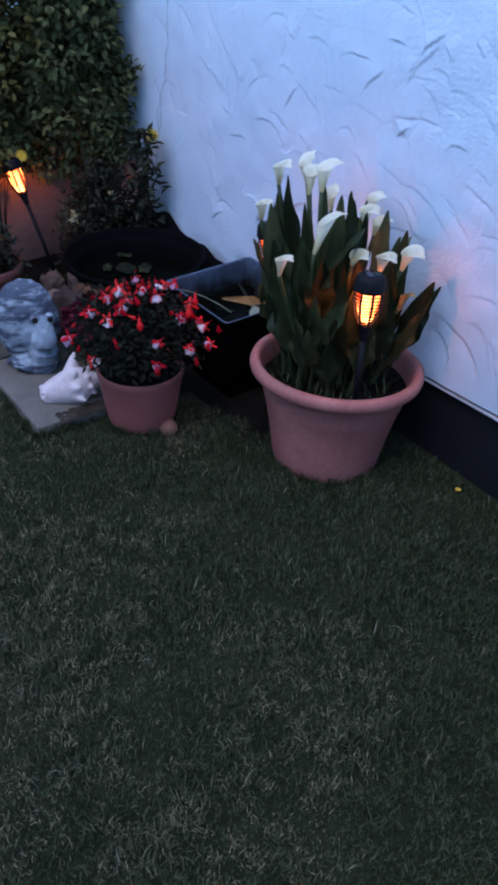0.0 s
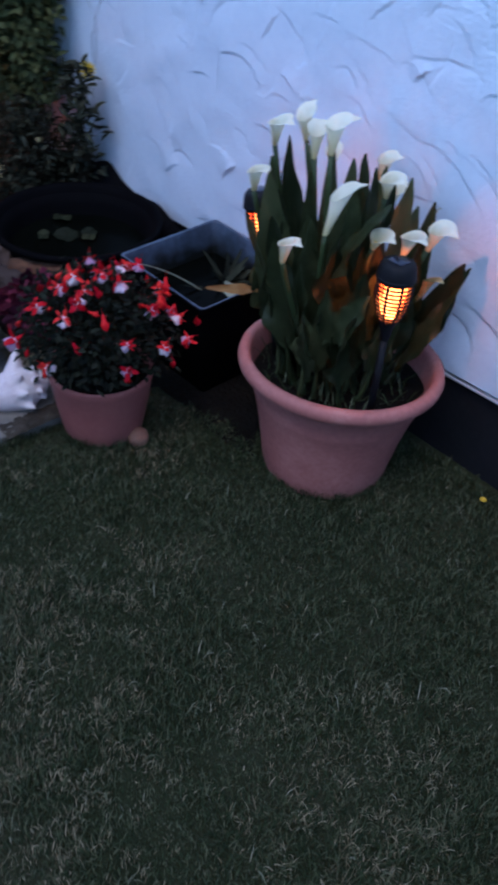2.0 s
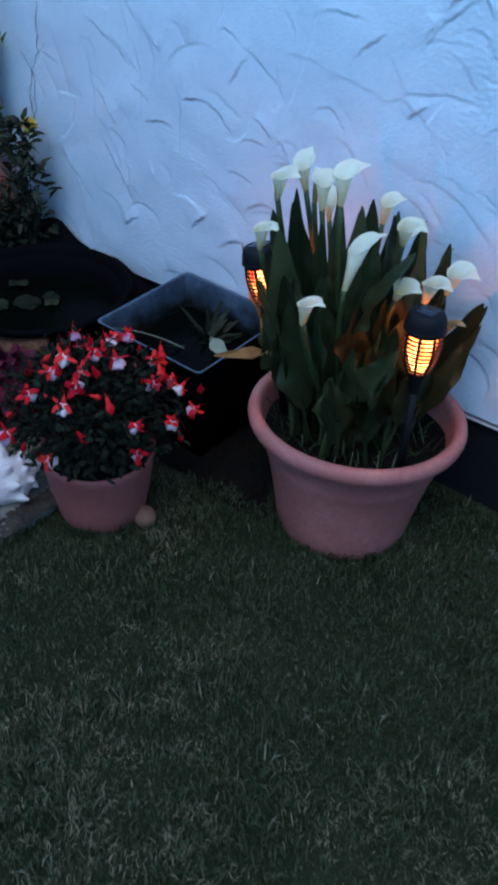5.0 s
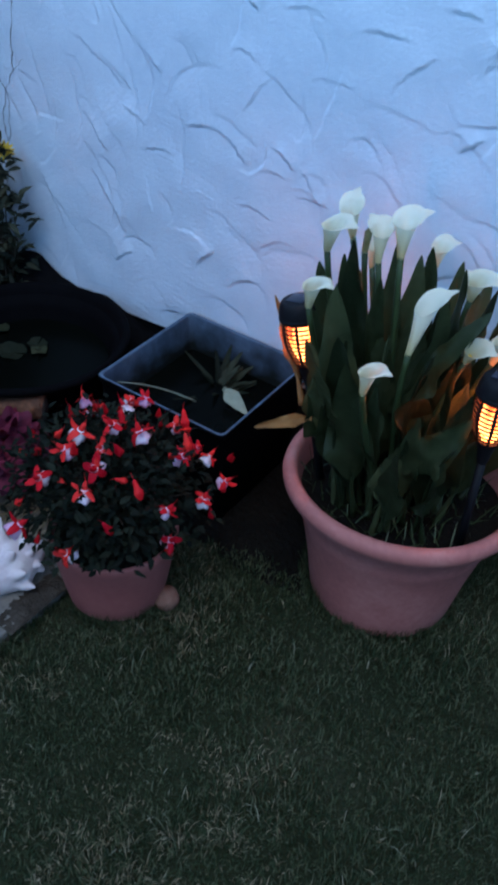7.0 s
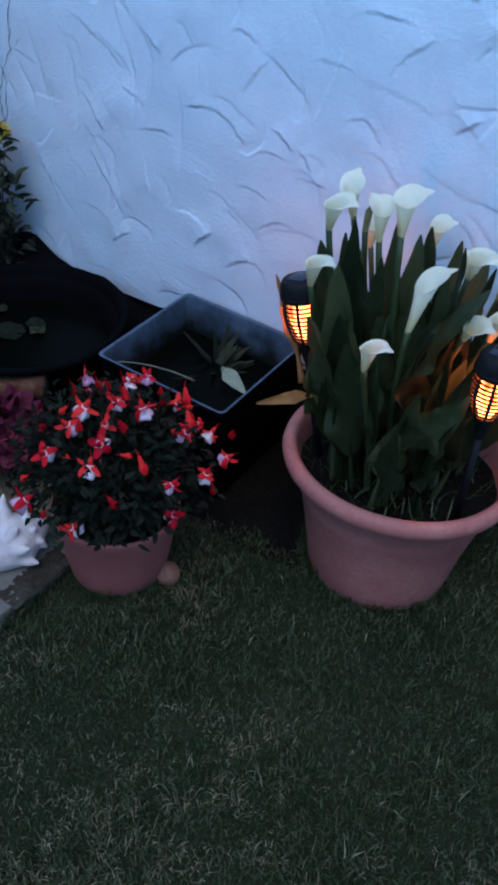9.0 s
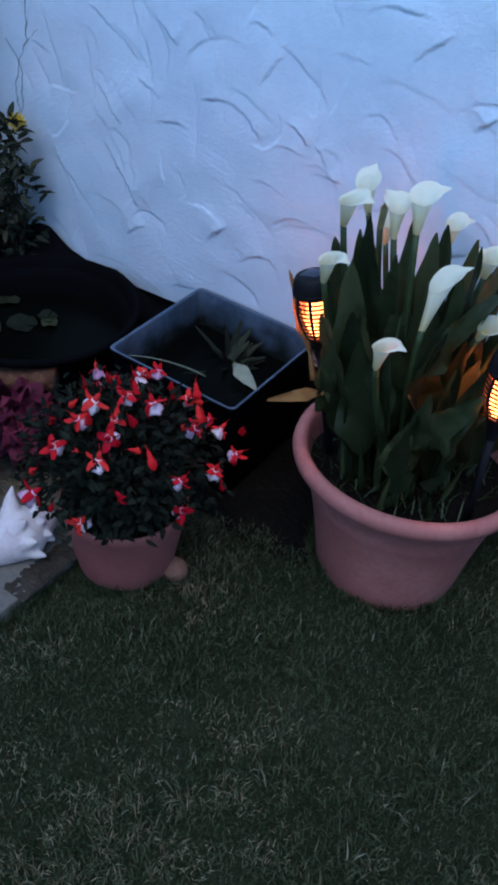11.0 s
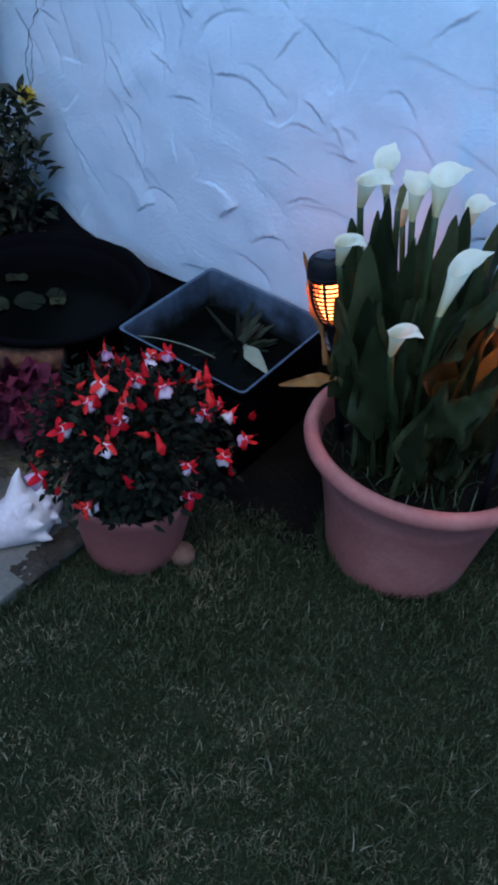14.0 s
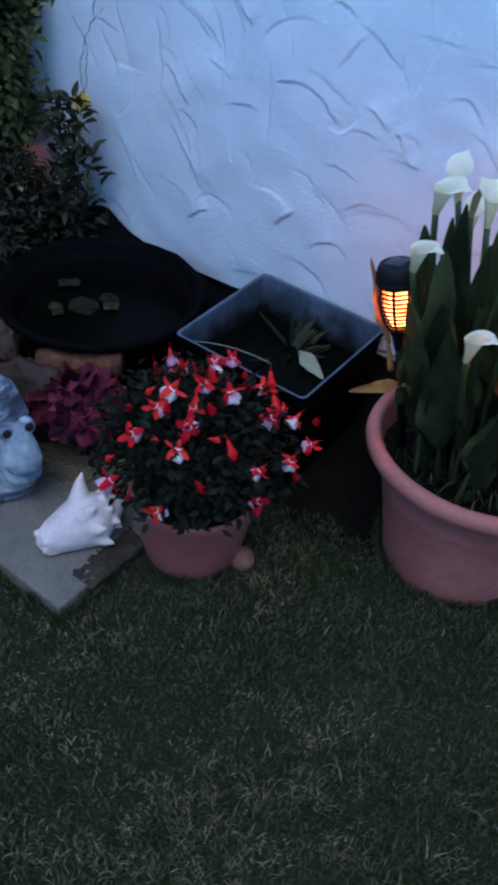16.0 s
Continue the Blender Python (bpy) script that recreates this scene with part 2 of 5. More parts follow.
def darken_below(m, low, high, colour):
    """Darkens the inside of a tub downwards from an uneven line."""
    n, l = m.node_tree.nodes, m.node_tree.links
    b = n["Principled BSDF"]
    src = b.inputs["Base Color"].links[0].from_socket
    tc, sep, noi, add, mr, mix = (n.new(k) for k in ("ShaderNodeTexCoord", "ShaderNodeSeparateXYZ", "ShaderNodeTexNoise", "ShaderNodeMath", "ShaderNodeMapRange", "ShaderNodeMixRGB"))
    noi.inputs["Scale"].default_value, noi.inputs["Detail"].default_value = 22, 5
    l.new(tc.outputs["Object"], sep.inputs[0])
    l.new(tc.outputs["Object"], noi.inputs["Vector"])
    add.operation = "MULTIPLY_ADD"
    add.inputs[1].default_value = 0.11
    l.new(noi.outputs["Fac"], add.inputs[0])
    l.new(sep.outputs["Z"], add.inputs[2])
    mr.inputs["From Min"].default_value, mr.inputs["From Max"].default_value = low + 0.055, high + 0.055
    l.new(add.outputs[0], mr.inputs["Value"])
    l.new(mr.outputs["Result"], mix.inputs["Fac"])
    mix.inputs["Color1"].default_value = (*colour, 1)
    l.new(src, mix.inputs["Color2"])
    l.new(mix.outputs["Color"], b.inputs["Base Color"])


darken_below(M_TUB, 0.212, 0.300, (0.006, 0.008, 0.007))


def painted_eyes(m, centres, radius):
    """Dark pupils painted on a statue."""
    n, l = m.node_tree.nodes, m.node_tree.links
    b = n["Principled BSDF"]
    src = b.inputs["Base Color"].links[0].from_socket
    tc = n.new("ShaderNodeTexCoord")
    for c in centres:
        d, lt, mix = n.new("ShaderNodeVectorMath"), n.new("ShaderNodeMapRange"), n.new("ShaderNodeMixRGB")
        d.operation = "DISTANCE"
        d.inputs[1].default_value = c
        l.new(tc.outputs["Object"], d.inputs[0])
        l.new(d.outputs["Value"], lt.inputs["Value"])
        lt.inputs["From Min"].default_value, lt.inputs["From Max"].default_value = radius, radius * 1.25
        l.new(lt.outputs["Result"], mix.inputs["Fac"])
        mix.inputs["Color1"].default_value = (0.015, 0.016, 0.02, 1)
        l.new(src, mix.inputs["Color2"])
        src = mix.outputs["Color"]
    l.new(src, b.inputs["Base Color"])


def patina(m, bare, radius, colour):
    """Dark brushed patina in streaks, worn off round the point bare."""
    n, l = m.node_tree.nodes, m.node_tree.links
    b = n["Principled BSDF"]
    src = b.inputs["Base Color"].links[0].from_socket
    tc, mp, noi, mr, d, far, mul, mix = (n.new(k) for k in ("ShaderNodeTexCoord", "ShaderNodeMapping", "ShaderNodeTexNoise", "ShaderNodeMapRange", "ShaderNodeVectorMath", "ShaderNodeMapRange", "ShaderNodeMath", "ShaderNodeMixRGB"))
    mp.inputs["Scale"].default_value, mp.inputs["Rotation"].default_value = (8, 9, 34), (radians(20), 0, 0)
    noi.inputs["Scale"].default_value, noi.inputs["Detail"].default_value, noi.inputs["Roughness"].default_value = 1.0, 6, 0.65
    l.new(tc.outputs["Object"], mp.inputs["Vector"])
    l.new(mp.outputs[0], noi.inputs["Vector"])
    mr.inputs["From Min"].default_value, mr.inputs["From Max"].default_value = 0.43, 0.53
    l.new(noi.outputs["Fac"], mr.inputs["Value"])
    d.operation = "DISTANCE"
    d.inputs[1].default_value = bare
    l.new(tc.outputs["Object"], d.inputs[0])
    l.new(d.outputs["Value"], far.inputs["Value"])
    far.inputs["From Min"].default_value, far.inputs["From Max"].default_value = radius, radius * 1.35
    mul.operation = "MULTIPLY"
    l.new(mr.outputs["Result"], mul.inputs[0])
    l.new(far.outputs["Result"], mul.inputs[1])
    l.new(mul.outputs[0], mix.inputs["Fac"])
    l.new(src, mix.inputs["Color1"])
    mix.inputs["Color2"].default_value = (*colour, 1)
    l.new(mix.outputs["Color"], b.inputs["Base Color"])


patina(M_STATUE, (0.115, 0.048, 0.13), 0.072, (0.085, 0.105, 0.15))


def flame_material():
    """The thin diffuser round the lamp of a torch: hot in the middle, deep orange at its rim, half clear."""
    m = bpy.data.materials.new("led_flame")
    m.use_nodes = True
    n, l = m.node_tree.nodes, m.node_tree.links
    n.remove(n["Principled BSDF"])
    tc, mp, noi = n.new("ShaderNodeTexCoord"), n.new("ShaderNodeMapping"), n.new("ShaderNodeTexNoise")
    mp.inputs["Scale"].default_value = (34, 34, 12)
    noi.inputs["Scale"].default_value, noi.inputs["Detail"].default_value = 1.0, 2
    sep, low, add = n.new("ShaderNodeSeparateXYZ"), n.new("ShaderNodeMapRange"), n.new("ShaderNodeMath")
    ramp, em, mr = n.new("ShaderNodeValToRGB"), n.new("ShaderNodeEmission"), n.new("ShaderNodeMapRange")
    clear, mix = n.new("ShaderNodeBsdfTransparent"), n.new("ShaderNodeMixShader")
    l.new(tc.outputs["Object"], mp.inputs["Vector"])
    l.new(mp.outputs[0], noi.inputs["Vector"])
    l.new(tc.outputs["Object"], sep.inputs[0])
    l.new(sep.outputs["Z"], low.inputs["Value"])
    low.inputs["From Min"].default_value, low.inputs["From Max"].default_value = -0.045, 0.045
    low.inputs["To Min"].default_value, low.inputs["To Max"].default_value = 0.09, -0.11
    add.operation = "ADD"
    l.new(noi.outputs["Fac"], add.inputs[0])
    l.new(low.outputs["Result"], add.inputs[1])
    e = ramp.color_ramp.elements
    e[0].position, e[0].color = 0.36, (1.0, 0.030, 0.002, 1)
    e[1].position, e[1].color = 0.66, (1.0, 0.25, 0.058, 1)
    l.new(add.outputs[0], ramp.inputs["Fac"])
    l.new(ramp.outputs["Color"], em.inputs["Color"])
    mr.inputs["From Min"].default_value, mr.inputs["From Max"].default_value = 0.38, 0.66
    mr.inputs["To Min"].default_value, mr.inputs["To Max"].default_value = 0.12 * FLAME, 2.0 * FLAME
    l.new(add.outputs[0], mr.inputs["Value"])
    l.new(mr.outputs["Result"], em.inputs["Strength"])
    mix.inputs[0].default_value = 0.5
    l.new(em.outputs[0], mix.inputs[1])
    l.new(clear.outputs[0], mix.inputs[2])
    l.new(mix.outputs[0], n["Material Output"].inputs["Surface"])
    return m


FLAME = 3.9
M_FLAME = flame_material()


# ---- geometry helpers ----
class Geo:
    """Vertices and faces of one mesh."""

    def __init__(self):
        self.v, self.f = [], []

    def add(self, verts, faces):
        k = len(self.v)
        self.v += [tuple(p) for p in verts]
        self.f += [tuple(i + k for i in q) for q in faces]
        return self

    def grid(self, rows, wrap=False):
        """A sheet through rows of points; wrap joins each row's end to its start."""
        n = len(rows[0])
        faces = []
        for i in range(len(rows) - 1):
            for j in range(n if wrap else n - 1):
                a, b = i * n + j, i * n + (j + 1) % n
                faces.append((a, b, b + n, a + n))
        return self.add([p for r in rows for p in r], faces)

    def lathe(self, profile, seg=32, at=(0, 0, 0), close=False):
        rows = [[(at[0] + r * math.cos(2 * math.pi * j / seg), at[1] + r * math.sin(2 * math.pi * j / seg), at[2] + z) for j in range(seg)] for r, z in profile]
        self.grid(rows, True)
        if close:
            k = len(self.v)
            self.f.append(tuple(range(k - seg, k)))
        return self

    def tube(self, points, radii, seg=8, cap=True):
        points = [Vector(p) for p in points]
        rows = []
        for i, p in enumerate(points):
            d = (points[min(i + 1, len(points) - 1)] - points[max(i - 1, 0)]).normalized()
            side = d.cross(Vector((0.31, 0.22, 0.92)) if abs(d.z) < 0.9 else Vector((1, 0, 0))).normalized()
            up = side.cross(d)
            r = radii[i] if isinstance(radii, (list, tuple)) else radii
            rows.append([p + r * (math.cos(2 * math.pi * j / seg) * side + math.sin(2 * math.pi * j / seg) * up) for j in range(seg)])
        k = len(self.v)
        self.grid(rows, True)
        if cap:
            self.f.append(tuple(range(k + seg - 1, k - 1, -1)))
            m = len(self.v)
            self.f.append(tuple(range(m - seg, m)))
        return self

    def ball(self, c, r, rough=0.0, freq=6.0, level=3, seed=0.0):
        b = bmesh.new()
        bmesh.ops.create_icosphere(b, subdivisions=level, radius=1)
        r = (r, r, r) if isinstance(r, (int, float)) else r
        pts = []
        for q in b.verts:
            p = q.co * (1 + rough * noise.noise(q.co * freq * 0.3 + Vector((seed, 2 * seed, 0))) + 0.4 * rough * noise.noise(q.co * freq + Vector((0, seed, seed))))
            pts.append((c[0] + p.x * r[0], c[1] + p.y * r[1], c[2] + p.z * r[2]))
        self.add(pts, [[q.index for q in f.verts] for f in b.faces])
        b.free()
        return self

    def turn(self, m):
        self.v = [tuple(m @ Vector(p)) for p in self.v]
        return self

    def mesh(self, name, mat, smooth=True):
        me = bpy.data.meshes.new(name)
        me.from_pydata(self.v, [], self.f)
        me.materials.append(mat)
        if smooth:
            me.polygons.foreach_set("use_smooth", [True] * len(me.polygons))
        me.update()
        return me


def part(name, geo, mat, parent=None, label="", smooth=True, at=None):
    """One mesh object, under a thing or a part."""
    me = geo.mesh(name, mat, smooth) if isinstance(geo, Geo) else geo
    ob = new(name, me)
    if parent:
        ob.parent = parent
    if at is not None:
        ob.matrix_basis = at
    return tagged(ob, label)


def thing(name, at, label, category, group="", kind=""):
    ob = new(name)
    ob.matrix_basis = at if isinstance(at, Matrix) else Matrix.Translation(at)
    return tagged(ob, label, category, group, kind)


def bevelled(lo, hi, width=0.006, seg=2):
    """A box with rounded edges as a Geo."""
    b = bmesh.new()
    bmesh.ops.create_cube(b, size=1)
    for q in b.verts:
        q.co = Vector([lo[k] + (q.co[k] + 0.5) * (hi[k] - lo[k]) for k in range(3)])
    bmesh.ops.bevel(b, geom=b.edges[:], offset=width, segments=seg, affect="EDGES", profile=0.6)
    b.verts.index_update()
    g = Geo().add([q.co[:] for q in b.verts], [[q.index for q in f.verts] for f in b.faces])
    b.free()
    return g


rnd = random.Random(11)
WALL = 1.79

# ---- house wall: trowelled white render over a black plinth ----
# strokes of the trowel: x, z of both ends, and +1 where the step faces down, -1 where it faces up
STROKES = [
    (-2.428, 0.748, -2.351, 0.754, 1), (-2.354, 0.765, -2.261, 0.705, 1), (-2.245, 0.689, -2.158, 0.702, 1), (-2.195, 0.758, -2.142, 0.725, 1),
    (-2.126, 0.727, -2.091, 0.690, 1), (-2.129, 0.665, -2.053, 0.667, 1), (-2.560, 0.663, -2.467, 0.669, 1), (-2.612, 0.751, -2.550, 0.718, 1),
    (-2.751, 0.712, -2.673, 0.630, 1), (-2.919, 0.512, -2.842, 0.381, 1), (-2.725, 0.562, -2.620, 0.426, 1), (-2.501, 0.486, -2.352, 0.479, -1),
    (-2.318, 0.544, -2.266, 0.520, 1), (-2.215, 0.525, -2.126, 0.556, 1), (-2.295, 0.399, -2.228, 0.437, 1), (-2.399, 0.410, -2.342, 0.476, 1),
    (-2.314, 0.928, -2.252, 0.917, 1), (-2.118, 0.908, -2.030, 0.910, 1), (-2.544, 0.879, -2.500, 0.846, 1), (-2.277, 0.818, -2.217, 0.891, 1)]
STROKES_B = [
    (-2.660, 0.347, -2.599, 0.385, 1), (-2.938, 0.649, -2.801, 0.655, -1), (-2.757, 0.876, -2.610, 0.789, 1), (-2.271, 0.609, -2.193, 0.597, 1),
    (-2.551, 0.594, -2.532, 0.514, -1), (-1.873, 1.075, -1.802, 1.064, 1), (-1.789, 0.987, -1.702, 1.081, 1), (-1.950, 0.926, -1.871, 1.001, 1),
    (-1.620, 0.867, -1.547, 0.876, 1), (-1.679, 1.093, -1.652, 1.060, 1), (-1.600, 1.130, -1.555, 1.090, 1), (-2.299, 1.040, -2.256, 1.009, 1),
    (-2.193, 1.025, -2.101, 1.018, 1), (-2.055, 1.000, -1.920, 1.011, 1), (-1.661, 0.942, -1.586, 0.939, -1), (-1.746, 1.062, -1.684, 1.116, 1),
    (-1.524, 0.841, -1.464, 0.817, 1), (-1.787, 1.001, -1.760, 1.042, 1), (-1.801, 0.851, -1.753, 0.883, 1)]
STROKE_DEPTH = (0.0052, 0.0040, 0.0030, 0.0046, 0.0035)
FOOT_SLOPE = 0.041


def foot_line(x):
    """How far the foot of the render lies above its height at x = -1.4."""
    return FOOT_SLOPE * (x + 1.4)


def render_relief(X, Z):
    """Depth of the trowelled coat: broad overlapping lobes and the sharp steps where a stroke ended."""
    r = np.random.default_rng(21)
    cut = np.zeros_like(X)
    wx = X + 0.010 * np.sin(21 * Z + 5 * X) + 0.0016 * np.sin(90 * Z + 30 * X) + 0.0006 * np.sin(240 * Z - 60 * X)
    wz = Z + 0.010 * np.sin(17 * X - 6 * Z) + 0.0016 * np.sin(80 * X - 30 * Z) + 0.0006 * np.sin(210 * X + 70 * Z)
    for k in range(440):
        cx, cz = r.uniform(-3.9, -0.7), r.uniform(0.2, 1.7)
        ang = radians(r.normal(-48, 26) + 18 * (cx + 2.3))
        ln, wd = r.uniform(0.05, 0.15), r.uniform(0.03, 0.075)
        u = ((wx - cx) * math.cos(ang) + (wz - cz) * math.sin(ang)) / ln
        v = (-(wx - cx) * math.sin(ang) + (wz - cz) * math.cos(ang)) / wd
        d = u * u + v * v
        way = r.normal(0, 0.5)
        ramp = np.clip(0.05 + 0.85 * (u * math.sin(way) + v * math.cos(way)), 0, 1) ** 2.0
        edge = np.clip((1 - d) / r.uniform(0.06, 0.30), 0, 1)
        a = r.uniform(0.0010, 0.0060)
        cut = np.maximum(cut, a * ramp * edge * edge * (3 - 2 * edge))
    h = 0.008 - cut
    for k, (x0, z0, x1, z1, way) in enumerate(STROKES + STROKES_B):
        ln = math.hypot(x1 - x0, z1 - z0)
        c, s_ = (x1 - x0) / ln, (z1 - z0) / ln
        u = ((X - x0) * c + (Z - z0) * s_) / ln
        v = -(X - x0) * s_ + (Z - z0) * c
        flat = abs(s_) < 0.45
        v = v - (0.10 if flat else 0.03) * ln * np.clip(4 * u * (1 - u), -1, 1) + 0.0022 * np.sin(70 * u * ln + k) + 0.0010 * np.sin(260 * u * ln)
        win = np.clip(u / 0.45 + 0.25, 0, 1) * np.clip((1 - u) / 0.30 + 0.2, 0, 1) * (0.75 + 0.25 * np.sin(55 * u * ln + 2 * k))
        back = 0.020 + 0.25 * ln
        above = np.clip(v * way / 0.0036 + 0.5, 0, 1) * np.exp(-np.clip(v * way, 0, 1) / back)
        lip = np.exp(-((v * way + 0.004) / 0.004) ** 2)
        h += win * (1.0 if way > 0 else 0.6) * STROKE_DEPTH[k % 5] * ((1.0 if flat else 1.5) * above - 0.15 * lip)
    for k in range(30):
        q, s_ = r.uniform(14, 60), r.uniform(0, 3.14)
        h += 0.00030 * np.sin(q * (X * math.cos(s_) + Z * math.sin(s_)) + r.uniform(0, 6))
    rough = np.clip(0.9 * np.sin(6.1 * X + 3.7 * Z + 1) * np.sin(5.3 * Z - 4.1 * X + 2) + 0.2 + 0.5 * np.clip(Z - 0.75, -0.5, 1), 0, 1) * np.clip(0.4 + 0.7 * (X + 2.1), 0.15, 1)
    grit = np.zeros_like(X)
    for k in range(34):
        q, s_ = r.uniform(220, 520), r.normal(1.35, 0.45)
        grit += np.sin(q * (X * math.cos(s_) + Z * math.sin(s_)) + r.uniform(0, 6))
    return h + 0.00010 * rough * grit


def dense(lo, a, b, hi, step, coarse):
    return np.concatenate([np.linspace(lo, a, coarse, endpoint=False), np.arange(a, b, step), np.linspace(b, hi, coarse)])


xs, zs = dense(-7.0, -3.7, -0.9, 4.0, 0.0034, 8), dense(0.247, 0.251, 1.45, 5.0, 0.0034, 8)
X, Z = np.meshgrid(xs, zs)
Z = Z + foot_line(X)
H = render_relief(X, Z)
verts = np.stack([X, WALL - H, Z], -1).reshape(-1, 3)
nx, nz = len(xs), len(zs)
i, j = np.meshgrid(np.arange(nz - 1), np.arange(nx - 1), indexing="ij")
a = (i * nx + j).reshape(-1)
quads = np.stack([a, a + 1, a + nx + 1, a + nx], -1)
g = Geo()
g.v, g.f = [tuple(p) for p in verts.tolist()], [tuple(q) for q in quads.tolist()]
za, zb = 0.247 + foot_line(-7), 0.247 + foot_line(4)
g.add([(-7, WALL + 0.008, za), (4, WALL + 0.008, zb), (4, WALL + 0.3, zb), (-7, WALL + 0.3, za), (-7, WALL + 0.008, za + 4.75), (4, WALL + 0.008, zb + 4.75), (4, WALL + 0.3, zb + 4.75), (-7, WALL + 0.3, za + 4.75)],
      [(0, 3, 2, 1), (4, 5, 6, 7), (1, 2, 6, 5), (2, 3, 7, 6), (3, 0, 4, 7)])
wall = part("wall_house", g, M_RENDER)
tagged(wall, "pale blue-white trowelled render house wall with cracks", "wall", kind="structure")
slope = Matrix(((1, 0, 0, 0), (0, 1, 0, 0), (FOOT_SLOPE, 0, 1, FOOT_SLOPE * 1.4), (0, 0, 0, 1)))
g = bevelled((-7, WALL + 0.012, -0.4), (4, WALL + 0.28, 0.2465), 0.003).turn(slope)
tagged(part("plinth", g, M_PLINTH), "black painted plinth below the white render", "plinth", kind="structure")
g = bevelled((-2.2, WALL - 0.007, 0.229), (4, WALL + 0.011, 0.2355), 0.002).turn(slope)
tagged(part("trim", g, M_BEAD), "thin white drip bead under the render", "trim", kind="structure")


def crack(points, width):
    g = Geo()
    rows, p = [], []
    for (x0, z0), (x1, z1) in zip(points, points[1:]):
        n = max(2, int(math.hypot(x1 - x0, z1 - z0) / 0.012))
        p += [(x0 + (x1 - x0) * t / n, z0 + (z1 - z0) * t / n) for t in range(n)]
    for x, z in p + [points[-1]]:
        x += rnd.uniform(-0.004, 0.004)
        y = WALL - 0.0012 - float(render_relief(np.array([[x]]), np.array([[z]]))[0, 0])
        w = width * rnd.uniform(0.3, 1.0)
        rows.append([(x - w, y, z), (x + w, y, z)])
    return part("crack", g.grid(rows), M_CRACK, wall, "dark hairline crack in the render")


crack([(-2.950, 1.300), (-2.955, 1.050), (-2.961, 0.884), (-2.978, 0.794), (-2.980, 0.752), (-3.011, 0.699), (-3.035, 0.627), (-3.031, 0.561)], 0.0017)
crack([(-3.050, 0.743), (-3.009, 0.696)], 0.0012)
crack([(-2.980, 0.752), (-2.937, 0.787), (-2.870, 0.790)], 0.0013)
crack([(-3.009, 0.696), (-3.006, 0.654), (-3.017, 0.590), (-3.033, 0.550), (-3.053, 0.440)], 0.0012)

# ---- ground ----
g = Geo()
R = [-400, -60, -8, -3.3, -2.2, -1.2, 0, 2, 10, 60, 400]
g.grid([[(x, y, -0.012) for x in R] for y in [-400, -60, -8, -2, 0, 0.83, 1.2, WALL + 0.05, 8, 60, 400]])
tagged(part("ground", g, M_TURF), "turf ground under the lawn", "lawn", kind="structure")


def soil_bed():
    g = Geo()
    rows = []
    for y in np.linspace(1.02, WALL + 0.02, 22):
        row = []
        for x in np.linspace(-3.4, -1.72, 46):
            edge = max(-0.5, min(1.0, (y - (1.02 if x < -2.2 else 1.36)) / 0.10, (-1.72 - x) / 0.15))
            row.append((x, y, -0.014 + edge * (0.012 + 0.012 * noise.noise(Vector((7 * x, 7 * y, 0))))))
        rows.append(row)
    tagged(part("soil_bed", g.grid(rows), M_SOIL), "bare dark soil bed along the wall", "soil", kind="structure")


soil_bed()


def in_lawn(x, y):
    if y > WALL - 0.01:
        return False
    if x < -2.185 and y > 0.852:
        return False
    if (x + 2.116) ** 2 + (y - 1.163) ** 2 < 0.1 ** 2 or (x + 1.681) ** 2 + (y - 1.54) ** 2 < 0.14 ** 2:
        return False
    lim = 1.33 + 0.10 * max(0.0, min(1.0, (x + 2.2) / 0.3)) if x < -1.72 else (1.56 if x < -1.6 else 9)
    return y < lim + 0.05 * noise.noise(Vector((9 * x, 9 * y, 3)))


